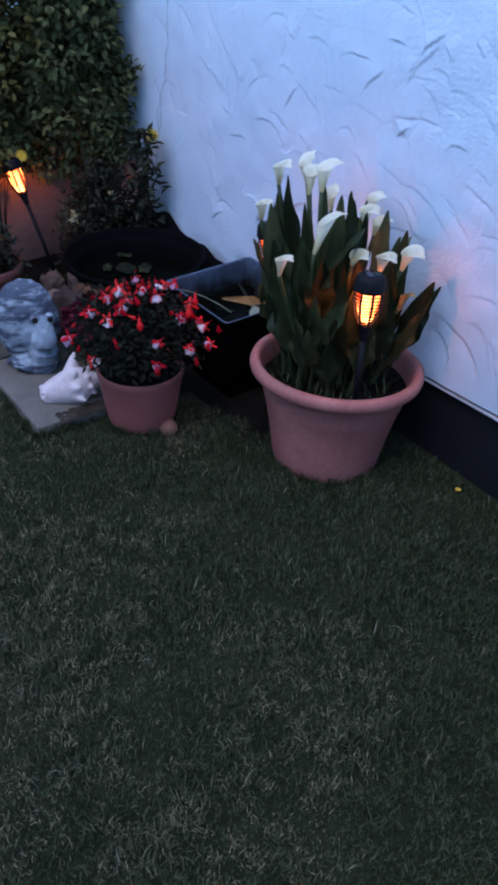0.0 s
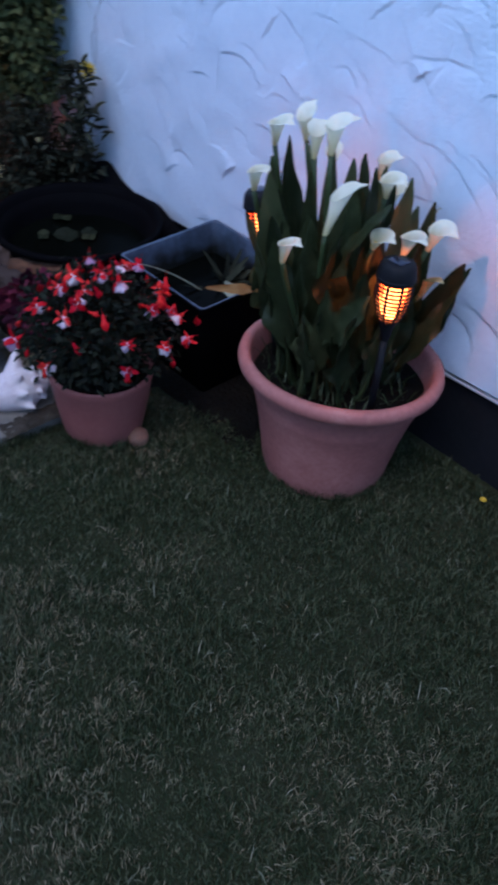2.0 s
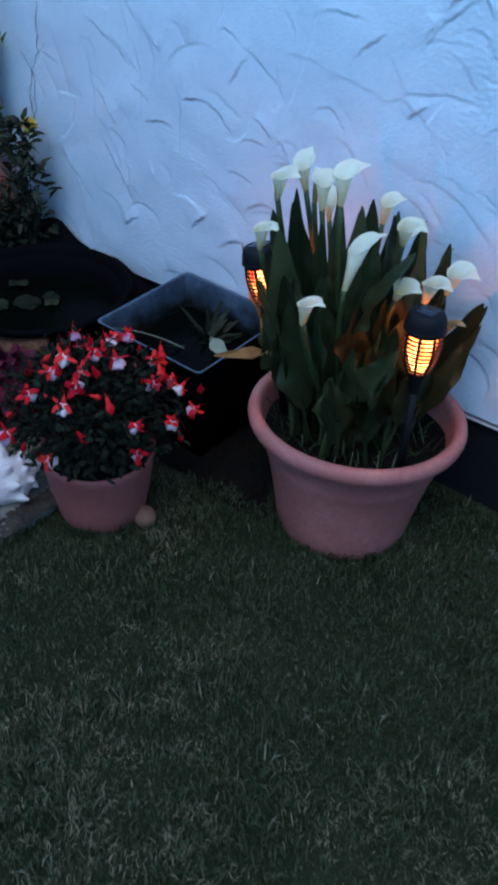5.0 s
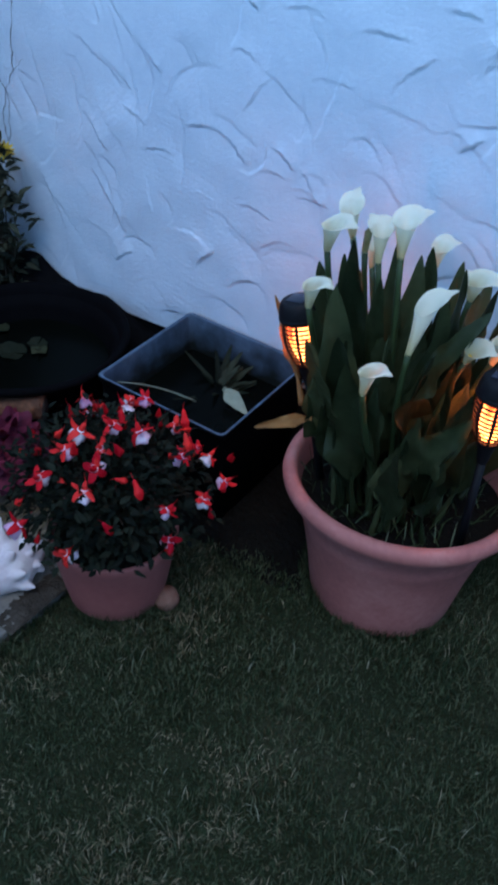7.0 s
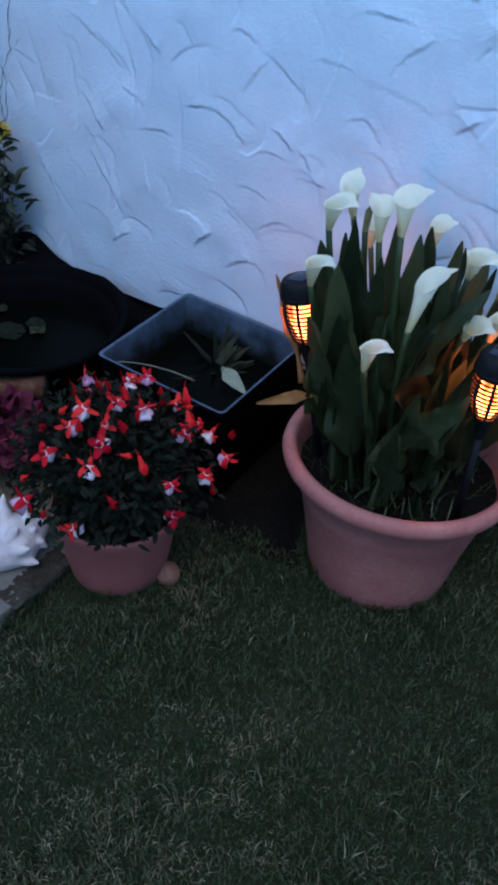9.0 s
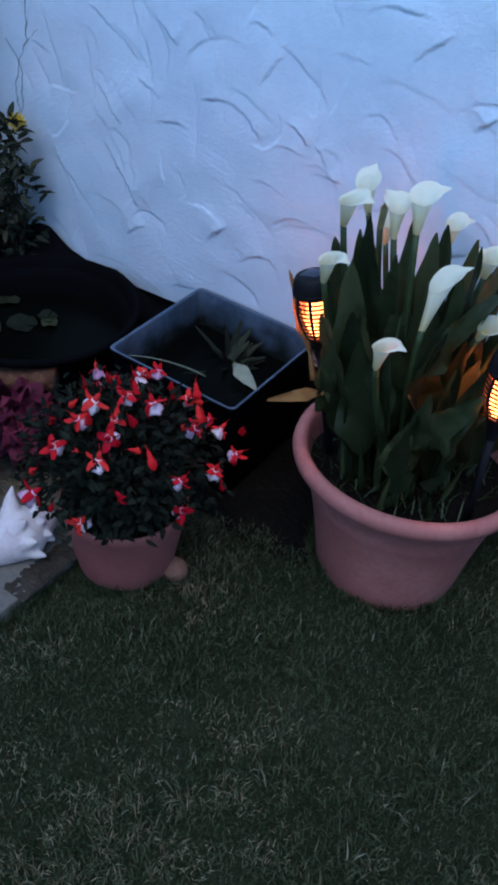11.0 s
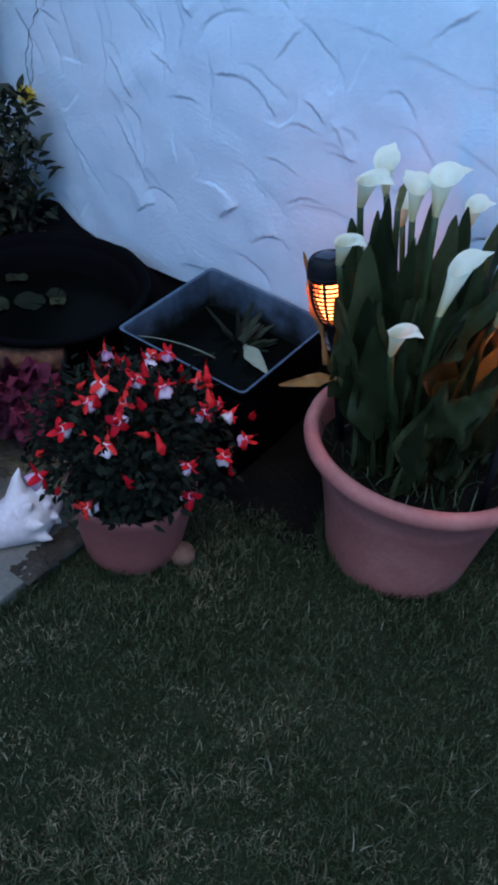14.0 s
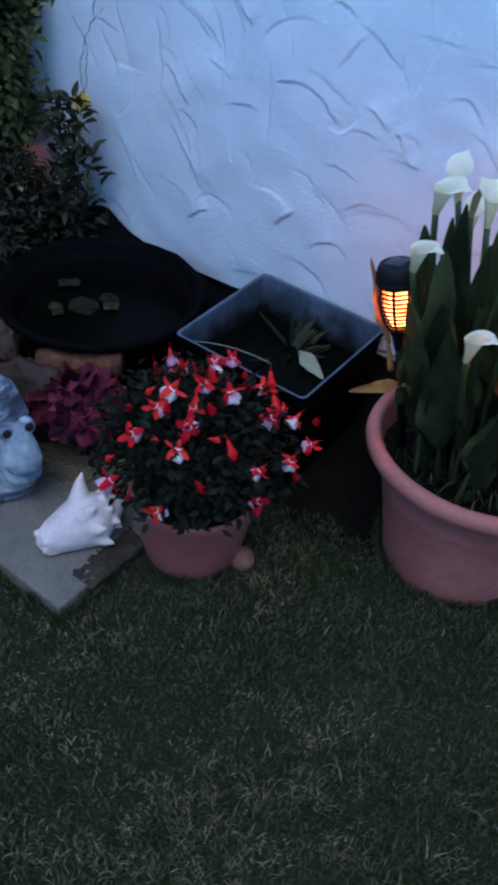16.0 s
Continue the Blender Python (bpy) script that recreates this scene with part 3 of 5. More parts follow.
def blades(name, count, area, mat, length, width, keep, lean, label):
    """Grass as one sheet of many small bent blades."""
    r = np.random.default_rng(len(name) * 13 + count)
    tries = count * (3 if count > 40000 else 8 if count > 5000 else 26)
    xs_ = r.uniform(area[0], area[1], tries)
    ys_ = r.uniform(area[2], area[3], tries)
    pts = [(x, y) for x, y in zip(xs_, ys_) if keep(x, y, r)][:count]
    n = len(pts)
    p = np.zeros((n, 3))
    p[:, :2] = pts
    p[:, 2] = -0.012
    ang = r.uniform(0, 2 * np.pi, n)
    L = r.uniform(*length, n) * np.array([1 + 0.70 * noise.noise(Vector((7 * x, 7 * y, 0.5))) + 0.55 * noise.noise(Vector((23 * x, 23 * y, 2.5))) for x, y in pts])
    W = r.uniform(*width, n)
    bend = r.uniform(*lean, n)
    d = np.stack([np.cos(ang), np.sin(ang), np.zeros(n)], -1)
    twist = ang + np.pi / 2 + r.normal(0, 0.6, n)
    s = np.stack([np.cos(twist), np.sin(twist), np.zeros(n)], -1) * W[:, None] / 2
    up = np.array([0, 0, 1.0])
    mid = p + (0.55 * L * np.cos(bend * 0.5))[:, None] * up + (0.55 * L * np.sin(bend * 0.5))[:, None] * d
    tip = mid + (0.45 * L * np.cos(bend * 1.25))[:, None] * up + (0.45 * L * np.sin(bend * 1.25))[:, None] * d
    V = np.stack([p - s, p + s, mid - 0.8 * s, mid + 0.8 * s, tip], 1).reshape(-1, 3)
    k = np.arange(n)[:, None] * 5
    tri = np.concatenate([k + np.array([0, 1, 3]), k + np.array([0, 3, 2]), k + np.array([2, 3, 4])], 1).reshape(-1, 3)
    me = bpy.data.meshes.new(name)
    me.vertices.add(len(V))
    me.vertices.foreach_set("co", V.reshape(-1))
    me.loops.add(len(tri) * 3)
    me.loops.foreach_set("vertex_index", tri.reshape(-1))
    me.polygons.add(len(tri))
    me.polygons.foreach_set("loop_start", np.arange(len(tri)) * 3)
    me.polygons.foreach_set("loop_total", np.full(len(tri), 3))
    me.update(calc_edges=True)
    me.materials.append(mat)
    return tagged(new(name, me), label, "grass", kind="stuff")


# worn spots of the lawn: x, y, radius
WORN = ((-1.49, 1.10, 0.07), (-1.45, 0.60, 0.12), (-1.22, 0.44, 0.16), (-1.76, 0.96, 0.05), (-0.93, 0.65, 0.12))


def dry_patch(x, y):
    """How thin and dry the lawn is: broad brownish patches broken into tufts."""
    broad = noise.noise(Vector((3.3 * x, 3.3 * y, 1.7))) + 0.5 * noise.noise(Vector((8 * x, 8 * y, 5.1)))
    tuft = noise.noise(Vector((26 * x, 26 * y, 9.3)))
    for px, py, r in WORN:
        broad += 0.55 * math.exp(-((x - px) ** 2 + (y - py) ** 2) / r ** 2)
    return max(0.0, broad + 0.05 + 1.2 * max(-0.3, min(1.0, 0.88 - y - 0.15 * (x + 1.3)))) * max(0.0, tuft + 0.20)


def pale_tuft(x, y):
    return max(0.0, noise.noise(Vector((19 * x, 19 * y, 31.0))) - 0.22 + 0.25 * noise.noise(Vector((5 * x, 5 * y, 2.2))) + 0.22 * max(-0.4, min(1.0, 0.92 - y - 0.5 * (x + 1.3))))


AREA = (-3.3, 0.1, -0.35, 1.78)
blades("lawn_grass", 260000, AREA, M_GRASS, (0.012, 0.027), (0.0015, 0.0030), lambda x, y, r: in_lawn(x, y), (0.25, 1.35), "short dark green mown lawn grass")
blades("dry_grass", 64000, AREA, M_STRAW, (0.012, 0.026), (0.0012, 0.0024), lambda x, y, r: r.random() < 0.012 + 4.0 * dry_patch(x, y) and in_lawn(x, y), (0.4, 1.5), "straw coloured dry grass in the lawn")
blades("pale_grass", 3200, AREA, M_PALE, (0.022, 0.042), (0.0020, 0.0034), lambda x, y, r: r.random() < 0.008 + 1.6 * pale_tuft(x, y) and in_lawn(x, y), (0.5, 1.45), "longer pale green blades in loose tufts on the lawn")
blades("rough_grass", 30000, (-6, 5, -6, 1.7), M_GRASS, (0.03, 0.06), (0.004, 0.008), lambda x, y, r: not (-3.3 < x < 0.1 and -0.35 < y) and in_lawn(x, y) and x > -6, (0.3, 1.3), "dark green lawn grass further off")

def near_edge(x, y, r):
    a = abs(y - 0.845) < 0.012 and x < -2.175
    b = abs(x + 2.181) < 0.010 and 0.84 < y < 1.10
    d1, d2 = math.hypot(x - SMALL[0], y - SMALL[1]), math.hypot(x - BIG[0] + 0.004, y - BIG[1] + 0.012)
    return a or b or (0.101 < d1 < 0.118 and x > -2.17 and y < 1.3) or (0.150 < d2 < 0.175 and y < 1.58)


BIG, SMALL = (-1.681, 1.550, 0.0), (-2.116, 1.163, 0.0)
blades("edge_grass", 4200, (-3.2, -1.4, 0.8, 1.6), M_GRASS, (0.024, 0.046), (0.0015, 0.0030), near_edge, (0.1, 0.9), "longer grass along the slabs and round the pots")

# ---- unseen boards added round the garden to block low sky light ----
for name, lo, hi in (("sky_block_back", (-7.0, -2.75, -0.1), (3.6, -2.7, 1.9)), ("sky_block_side", (3.6, -2.75, -0.1), (3.65, WALL + 0.3, 1.9)), ("sky_block_far", (-7.05, -2.75, -0.1), (-7.0, WALL + 0.3, 1.9))):
    tagged(part(name, bevelled(lo, hi, 0.004), M_SKY_BLOCK, smooth=False), "plain dark board, unseen, added to block low sky light", "fence", kind="structure")

# ---- paving ----
paving = thing("paving", (0, 0, 0), "grey-beige concrete slabs edging the lawn", "paving", kind="structure")
for x0, x1 in ((-2.630, -2.190), (-3.080, -2.640), (-3.415, -3.090)):
    part("slab", bevelled((x0, 0.852, -0.02), (x1, 1.215, 0.026), 0.006), M_PAVER, paving, smooth=False)

# uneven dark brown sheet along the slab's edge beside the small pot
def slab_edge_patch():
    g = Geo()
    rows = []
    for y in np.linspace(0.925, 1.10, 26):
        row = []
        for x in np.linspace(-2.245, -2.178, 14):
            edge = min((x + 2.245) / 0.03, (y - 0.925) / 0.04, (-2.178 - x) / 0.008, (1.10 - y) / 0.03)
            row.append((x, y, 0.0235 + 0.008 * min(1.0, edge) + 0.004 * noise.noise(Vector((34 * x, 34 * y, 4))) + 0.005 * noise.noise(Vector((90 * x, 90 * y, 8)))))
        rows.append(row)
    tagged(part("slab_edge_patch", g.grid(rows), M_SLAB_PATCH), "rough dark brown patch on the slab's edge by the pot", "soil", kind="stuff")


slab_edge_patch()

# ---- low wall at the end of the bed ----
low = part("wall_low", bevelled((-3.56, -1.2, -0.1), (-3.42, WALL - 0.002, 0.348), 0.008), M_LOWWALL, smooth=False)
tagged(low, "low painted garden wall lit orange by a torch", "wall", kind="structure")


# ---- pots ----
def pot(name, at, profile, mat, label, soil_r, soil_z, seg=56, axis=(0, 0, 1)):
    p = thing(name, Matrix.Translation(at) @ Vector((0, 0, 1)).rotation_difference(Vector(axis)).to_matrix().to_4x4(), label, "plant pot")
    part("body", Geo().lathe(profile, seg), mat, p)
    g = Geo()
    rows = [[(r * math.cos(2 * math.pi * j / 28), r * math.sin(2 * math.pi * j / 28), soil_z + 0.012 * noise.noise(Vector((40 * r * math.cos(j), 40 * r * math.sin(j), at[0])))) for j in range(28)] for r in np.linspace(soil_r, 0.002, 7)]
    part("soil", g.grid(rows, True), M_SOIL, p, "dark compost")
    return p


pot("large_plant_pot", (BIG[0] + 0.006, BIG[1] - 0.014, -0.020),
    [(0.0, 0.0), (0.140, 0.0), (0.152, -0.004), (0.157, 0.006), (0.166, 0.06), (0.177, 0.12), (0.188, 0.17), (0.196, 0.202), (0.2000, 0.212), (0.2000, 0.218), (0.208, 0.242), (0.2155, 0.266), (0.219, 0.276),
     (0.233, 0.280), (0.2425, 0.289), (0.2455, 0.301), (0.2425, 0.313), (0.234, 0.320), (0.224, 0.320), (0.217, 0.313), (0.214, 0.300), (0.206, 0.265), (0.195, 0.22)],
    M_POT, "large terracotta-coloured plastic pot with a rolled rim on the lawn", 0.207, 0.258, axis=(-0.022, 0.052, 1))
pot("small_plant_pot", SMALL,
    [(0.0, 0.004), (0.088, 0.004), (0.098, 0.0), (0.102, 0.008), (0.110, 0.05), (0.119, 0.105), (0.126, 0.150), (0.129, 0.162), (0.1305, 0.168), (0.1310, 0.182), (0.129, 0.187), (0.124, 0.186), (0.121, 0.178), (0.114, 0.12)],
    M_POT_SMALL, "small terracotta-coloured pot of fuchsia beside the slab", 0.119, 0.160, 44)
SIDE = (-3.05, 1.05, 0.0)
# shade from the torch side is painted in through the darker terracotta
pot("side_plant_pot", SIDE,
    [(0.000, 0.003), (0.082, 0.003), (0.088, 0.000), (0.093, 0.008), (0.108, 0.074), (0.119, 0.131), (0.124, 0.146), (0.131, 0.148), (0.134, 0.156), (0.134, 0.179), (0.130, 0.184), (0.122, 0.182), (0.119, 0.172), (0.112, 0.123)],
    M_POT_SIDE, "terracotta-coloured pot, coloured darker for shade, with a dark plant on the slabs", 0.115, 0.152, 44)


# ---- calla lilies ----
def calla_leaf(base, tip, width, out, bend=0.5, fold=0.25, ruffle=0.06, stalk=0.36, seed=0):
    """An arrow-shaped blade on a stalk, folded along its midrib."""
    base, tip, out = Vector(base), Vector(tip), Vector(out).normalized()
    h = tip.z - base.z
    ctrl = base.lerp(tip, 0.45) + Vector((0, 0, 0.22 * h * bend)) - out * 0.25 * bend * (tip - base).length
    pt = lambda s: (1 - s) ** 2 * base + 2 * s * (1 - s) * ctrl + s * s * tip
    g = Geo()
    n = 24
    rows = []
    r0 = random.Random(seed)
    ph = r0.uniform(0, 6)
    for k in range(n + 1):
        u = k / n
        s = stalk + (1 - stalk) * u
        p, d = pt(s), (pt(min(1, s + 0.02)) - pt(s - 0.02)).normalized()
        side = d.cross(out).normalized()
        nor = side.cross(d).normalized()
        f = (u / 0.3) ** 0.8 if u < 0.3 else max(0.0, (1 - u) / 0.7) ** 0.72
        w = 0.5 * width * f + 0.0015
        row = []
        for q in (-1, -0.62, -0.25, 0, 0.25, 0.62, 1):
            wave = ruffle * w * (math.sin(9 * u + ph + 2 * q) + 0.6 * math.sin(21 * u + 2 * ph + 3 * q)) * abs(q) ** 2 * 2.2
            drop = 0.05 * width * (abs(q) if u < 0.12 else 0)
            row.append(p + side * q * w + nor * (fold * w * abs(q) ** 1.3 + wave) - d * drop + nor * 0.05 * w * (1 - abs(q)))
        rows.append(row)
    g.grid(rows)
    sp = [pt(stalk * 1.3 * k / 8) for k in range(9)]
    g.tube(sp, [0.0072 - 0.0064 * (k / 8) ** 1.6 for k in range(9)], 7)
    mid = [pt(stalk + (1 - stalk) * 0.96 * k / 8) - out * 0.002 for k in range(9)]
    g.tube(mid, [0.0042 * (1 - k / 9) + 0.0006 for k in range(9)], 5)
    return g


def spathe(length, mouth, curl, tall, rise, seed=0):
    """A rolled bract along +z: a narrow funnel that opens into a wide limb, raised by rise at the angle tall and drawn out towards +x to a point that curls over."""
    g = Geo()
    r0 = random.Random(seed)
    n, m = 12, 40
    k1, k2 = r0.uniform(0, 6), r0.uniform(0, 6)
    cols = []
    for j in range(m + 1):
        a = math.pi + 2 * math.pi * (j / m) * 1.06 - 0.19
        off = math.atan2(math.sin(a), math.cos(a))
        lip, high = 0.5 + 0.5 * math.cos(off), 0.5 + 0.5 * math.cos(off - tall)
        wrap = 0.0016 * (j / m - 0.5)
        top = length * (0.60 + 0.26 * rise * high + (0.32 - 0.24 * rise) * lip + 0.02 * math.sin(2 * a + k1))
        neck = 0.35 * mouth
        col = []
        for i in range(n + 1):
            v = i / n
            r = 0.0048 + (neck - 0.0048) * (0.55 * v ** 0.8 + 0.45 * v ** 2.4) + wrap
            col.append((r * math.cos(a), r * math.sin(a), top * v))
        r, z = neck + wrap, top
        run = mouth * (0.09 + 0.20 * rise * high ** 1.4 + (0.24 - 0.16 * rise) * lip + 0.30 * math.exp(-(off / 0.20) ** 2) + 0.025 * math.sin(3 * a + k2))
        start, end = 0.42, radians(42 + curl + 18 * lip ** 1.4 + (10 * (1 - high) if rise > 0.9 else 24 * high) + 12 * math.sin(2 * a + k2) + 46 * math.exp(-(off / 0.35) ** 2))
        for i in range(1, 11):
            t = start + (end - start) * (i / 10) ** 1.15
            r += run / 10 * math.sin(t)
            z += run / 10 * math.cos(t)
            col.append((r * math.cos(a), r * math.sin(a), z))
        cols.append(col)
    return g.grid([[c[i] for c in cols] for i in range(len(cols[0]))])


calla = thing("calla_lily_plant", (BIG[0], BIG[1], 0.252), "calla lily clump with white funnel flowers and large green leaves", "plant")
CZ = 0.252


def local(p):
    return (p[0] - BIG[0], p[1] - BIG[1], p[2] - CZ)


def calla_flower(foot_at, top, mouth, facing, curl, tall=0, rise=1.0, bud=False, seed=0):
    """A flower on its stem. facing: degrees, the way the lip points; tall: the same for its high side, from the lip."""
    foot_at, top = Vector(local(foot_at)), Vector(local(top))
    axis = (top - foot_at).normalized()
    rot = (Vector((0, 0, 1)).rotation_difference(axis)).to_matrix().to_4x4() @ Matrix.Rotation(radians(facing), 4, "Z")
    length = (top - foot_at).length
    k = 0.25 + 0.2 * rnd.random()
    base = Vector((foot_at.x * k, foot_at.y * k, -0.012))
    if base.length > 0.14:
        base *= 0.14 / base.length
    c1 = foot_at - axis * 0.35 * (foot_at - base).length
    pts = []
    for t in np.linspace(0, 1, 12):
        pts.append((1 - t) ** 2 * base + 2 * t * (1 - t) * c1.lerp(base + Vector((0, 0, 0.2)), 0.3) + t * t * foot_at)
    stem = part("flower_stem", Geo().tube(pts, [0.0074 - 0.0020 * k2 / 11 for k2 in range(12)], 9), M_CALLA_STEM, calla)
    m = Matrix.Translation(foot_at - axis * 0.004) @ rot
    part("spathe", spathe(length, mouth, curl, radians(tall), rise, seed), M_BUD if bud else M_SPATHE, stem, "greenish cream unopened bud" if bud else "", at=m)
    if not bud:
        part("spadix", Geo().tube([(0, 0, length * q) for q in (0.10, 0.2, 0.32, 0.46, 0.50)], [0.003, 0.0042, 0.0042, 0.0034, 0.001], 8), M_SPADIX, stem, at=m)


# foot of the funnel, its top, width of the mouth, way the drawn-out lip points (degrees), curl, way of the high side from the lip
FLOWERS = [
    ((-1.868, 1.451, 0.758), (-1.852, 1.440, 0.828), 0.056, 8, 12, 68), ((-1.872, 1.549, 0.746), (-1.886, 1.548, 0.812), 0.054, 95, -4, 12),
    ((-1.790, 1.489, 0.750), (-1.800, 1.502, 0.816), 0.054, 150, -4, -36), ((-1.756, 1.500, 0.763), (-1.765, 1.518, 0.838), 0.064, 44, -2, 60),
    ((-1.859, 1.393, 0.678), (-1.850, 1.388, 0.740), 0.052, 6, 22, 66), ((-1.682, 1.430, 0.640), (-1.672, 1.465, 0.748), 0.060, 48, -26, 20),
    ((-1.761, 1.680, 0.668), (-1.756, 1.690, 0.728), 0.050, 40, 0, 55), ((-1.641, 1.552, 0.705), (-1.628, 1.540, 0.764), 0.058, 4, 16, 70),
    ((-1.604, 1.490, 0.628), (-1.588, 1.488, 0.668), 0.050, 12, 10, 50), ((-1.568, 1.630, 0.596), (-1.550, 1.640, 0.662), 0.060, 10, 18, 60),
    ((-1.578, 1.560, 0.600), (-1.562, 1.560, 0.664), 0.058, 0, 18, 70), ((-1.716, 1.350, 0.590), (-1.708, 1.352, 0.650), 0.052, 8, 22, 66),
    ((-1.868, 1.640, 0.655), (-1.872, 1.640, 0.715), 0.046, 120, -8, 0), ((-1.700, 1.650, 0.640), (-1.690, 1.655, 0.690), 0.050, 30, -4, 50)]
for k, (foot_at, top, mo, fa, curl, tall) in enumerate(FLOWERS):
    calla_flower(foot_at, top, 0.85 * mo, fa, curl, tall, 0.25 if tall > 64 else 1.0, seed=k)
for k, (foot_at, top) in enumerate([((-1.836, 1.530, 0.735), (-1.832, 1.530, 0.800)), ((-1.612, 1.680, 0.615), (-1.605, 1.680, 0.668)), ((-1.570, 1.645, 0.480), (-1.545, 1.640, 0.545))]):
    calla_flower(foot_at, top, 0.020 if k < 2 else 0.034, 0, -52 if k < 2 else -30, 0, 1.0, True, 30 + k)

# tip, width, way the face looks (degrees), bend, fold
LEAVES = [
    ((-1.855, 1.447, 0.563), 0.06, -90, 0.2, 0.35), ((-1.849, 1.488, 0.62), 0.06, -110, 0.2, 0.35), ((-1.803, 1.422, 0.603), 0.07, -80, 0.15, 0.3), ((-1.762, 1.406, 0.557), 0.065, -70, 0.15, 0.3), ((-1.629, 1.399, 0.552), 0.06, -60, 0.3, 0.35),
    ((-1.843, 1.467, 0.753), 0.05, -60, 0.2, 0.45), ((-1.766, 1.458, 0.737), 0.055, -30, 0.3, 0.45), ((-1.666, 1.525, 0.703), 0.06, -20, 0.3, 0.4), ((-1.614, 1.474, 0.629), 0.055, -70, 0.4, 0.4), ((-1.716, 1.403, 0.577), 0.055, -90, 0.2, 0.4),
    ((-1.779, 1.381, 0.528), 0.05, -60, 0.3, 0.4), ((-1.518, 1.498, 0.538), 0.05, -70, 0.4, 0.4), ((-1.815, 1.437, 0.797), 0.075, -70, 0.2, 0.3), ((-1.874, 1.437, 0.648), 0.065, -100, 0.2, 0.3), ((-1.807, 1.412, 0.693), 0.095, -60, 0.3, 0.25),
    ((-1.828, 1.398, 0.612), 0.1, -75, 0.2, 0.2), ((-1.719, 1.422, 0.663), 0.09, -40, 0.3, 0.3), ((-1.586, 1.5, 0.764), 0.055, -40, 0.5, 0.5), ((-1.637, 1.428, 0.657), 0.085, -25, 0.7, 0.3), ((-1.554, 1.407, 0.522), 0.075, -20, 0.7, 0.3),
    ((-1.777, 1.527, 0.774), 0.06, -50, 0.2, 0.35), ((-1.735, 1.584, 0.757), 0.065, -70, 0.2, 0.3), ((-1.677, 1.584, 0.75), 0.06, -40, 0.2, 0.35), ((-1.636, 1.622, 0.732), 0.065, -30, 0.3, 0.3), ((-1.515, 1.704, 0.566), 0.085, -50, 0.5, 0.3),
    ((-1.592, 1.656, 0.688), 0.065, -60, 0.3, 0.3), ((-1.845, 1.54, 0.695), 0.075, -110, 0.3, 0.3), ((-1.872, 1.572, 0.6), 0.08, -130, 0.4, 0.3), ((-1.78, 1.662, 0.659), 0.075, 110, 0.4, 0.3), ((-1.68, 1.728, 0.626), 0.08, 90, 0.5, 0.3),
    ((-1.755, 1.461, 0.604), 0.085, -60, 0.2, 0.3), ((-1.65, 1.482, 0.618), 0.085, -45, 0.2, 0.3), ((-1.597, 1.518, 0.573), 0.08, -40, 0.3, 0.3), ((-1.824, 1.441, 0.526), 0.075, -95, 0.2, 0.3), ((-1.616, 1.45, 0.534), 0.075, -45, 0.3, 0.3),
    ((-1.544, 1.535, 0.518), 0.075, -35, 0.4, 0.3), ((-1.69, 1.56, 0.664), 0.08, -60, 0.1, 0.3), ((-1.757, 1.589, 0.689), 0.075, -80, 0.2, 0.3), ((-1.567, 1.605, 0.593), 0.075, -40, 0.3, 0.3), ((-1.804, 1.5, 0.65), 0.08, -75, 0.1, 0.3),
    ((-1.714, 1.505, 0.701), 0.08, -60, 0.1, 0.3), ((-1.552, 1.579, 0.632), 0.07, -30, 0.4, 0.35), ((-1.808, 1.383, 0.738), 0.098, -70, 0.15, 0.18), ((-1.834, 1.353, 0.642), 0.1, -85, 0.1, 0.15), ((-1.764, 1.371, 0.613), 0.1, -70, 0.05, 0.15),
    ((-1.64, 1.353, 0.502), 0.062, -60, 0.3, 0.2), ((-1.744, 1.56, 0.748), 0.08, -50, 0.1, 0.25), ((-1.647, 1.512, 0.774), 0.075, -50, 0.1, 0.25), ((-1.868, 1.437, 0.648), 0.062, -80, 0.1, 0.2), ((-1.793, 1.386, 0.648), 0.09, -70, 0.1, 0.2),
    ((-1.651, 1.469, 0.731), 0.085, -55, 0.1, 0.2), ((-1.561, 1.426, 0.612), 0.08, -50, 0.1, 0.2), ((-1.887, 1.464, 0.725), 0.075, -85, 0.1, 0.25), ((-1.732, 1.426, 0.653), 0.1, -60, 0.1, 0.15),
]
for k, (tip, wd, face, bend, fold) in enumerate(LEAVES):
    wd *= rnd.uniform(0.9, 1.2)
    face += rnd.uniform(-28, 28)
    t = Vector(local(tip))
    r = math.hypot(t.x, t.y)
    s = min(0.7, 0.13 / max(r, 0.01))
    b = Vector((t.x * s + rnd.uniform(-0.02, 0.02), t.y * s + rnd.uniform(-0.02, 0.02), -0.014))
    out = (math.cos(radians(face)), math.sin(radians(face)), 0.35)
    part("leaf", calla_leaf(b, t, wd, out, bend, fold * 0.8, 0.19, rnd.uniform(0.2, 0.34) if t.z > 0.25 else 0.4, k), M_CALLA_LEAF, calla)
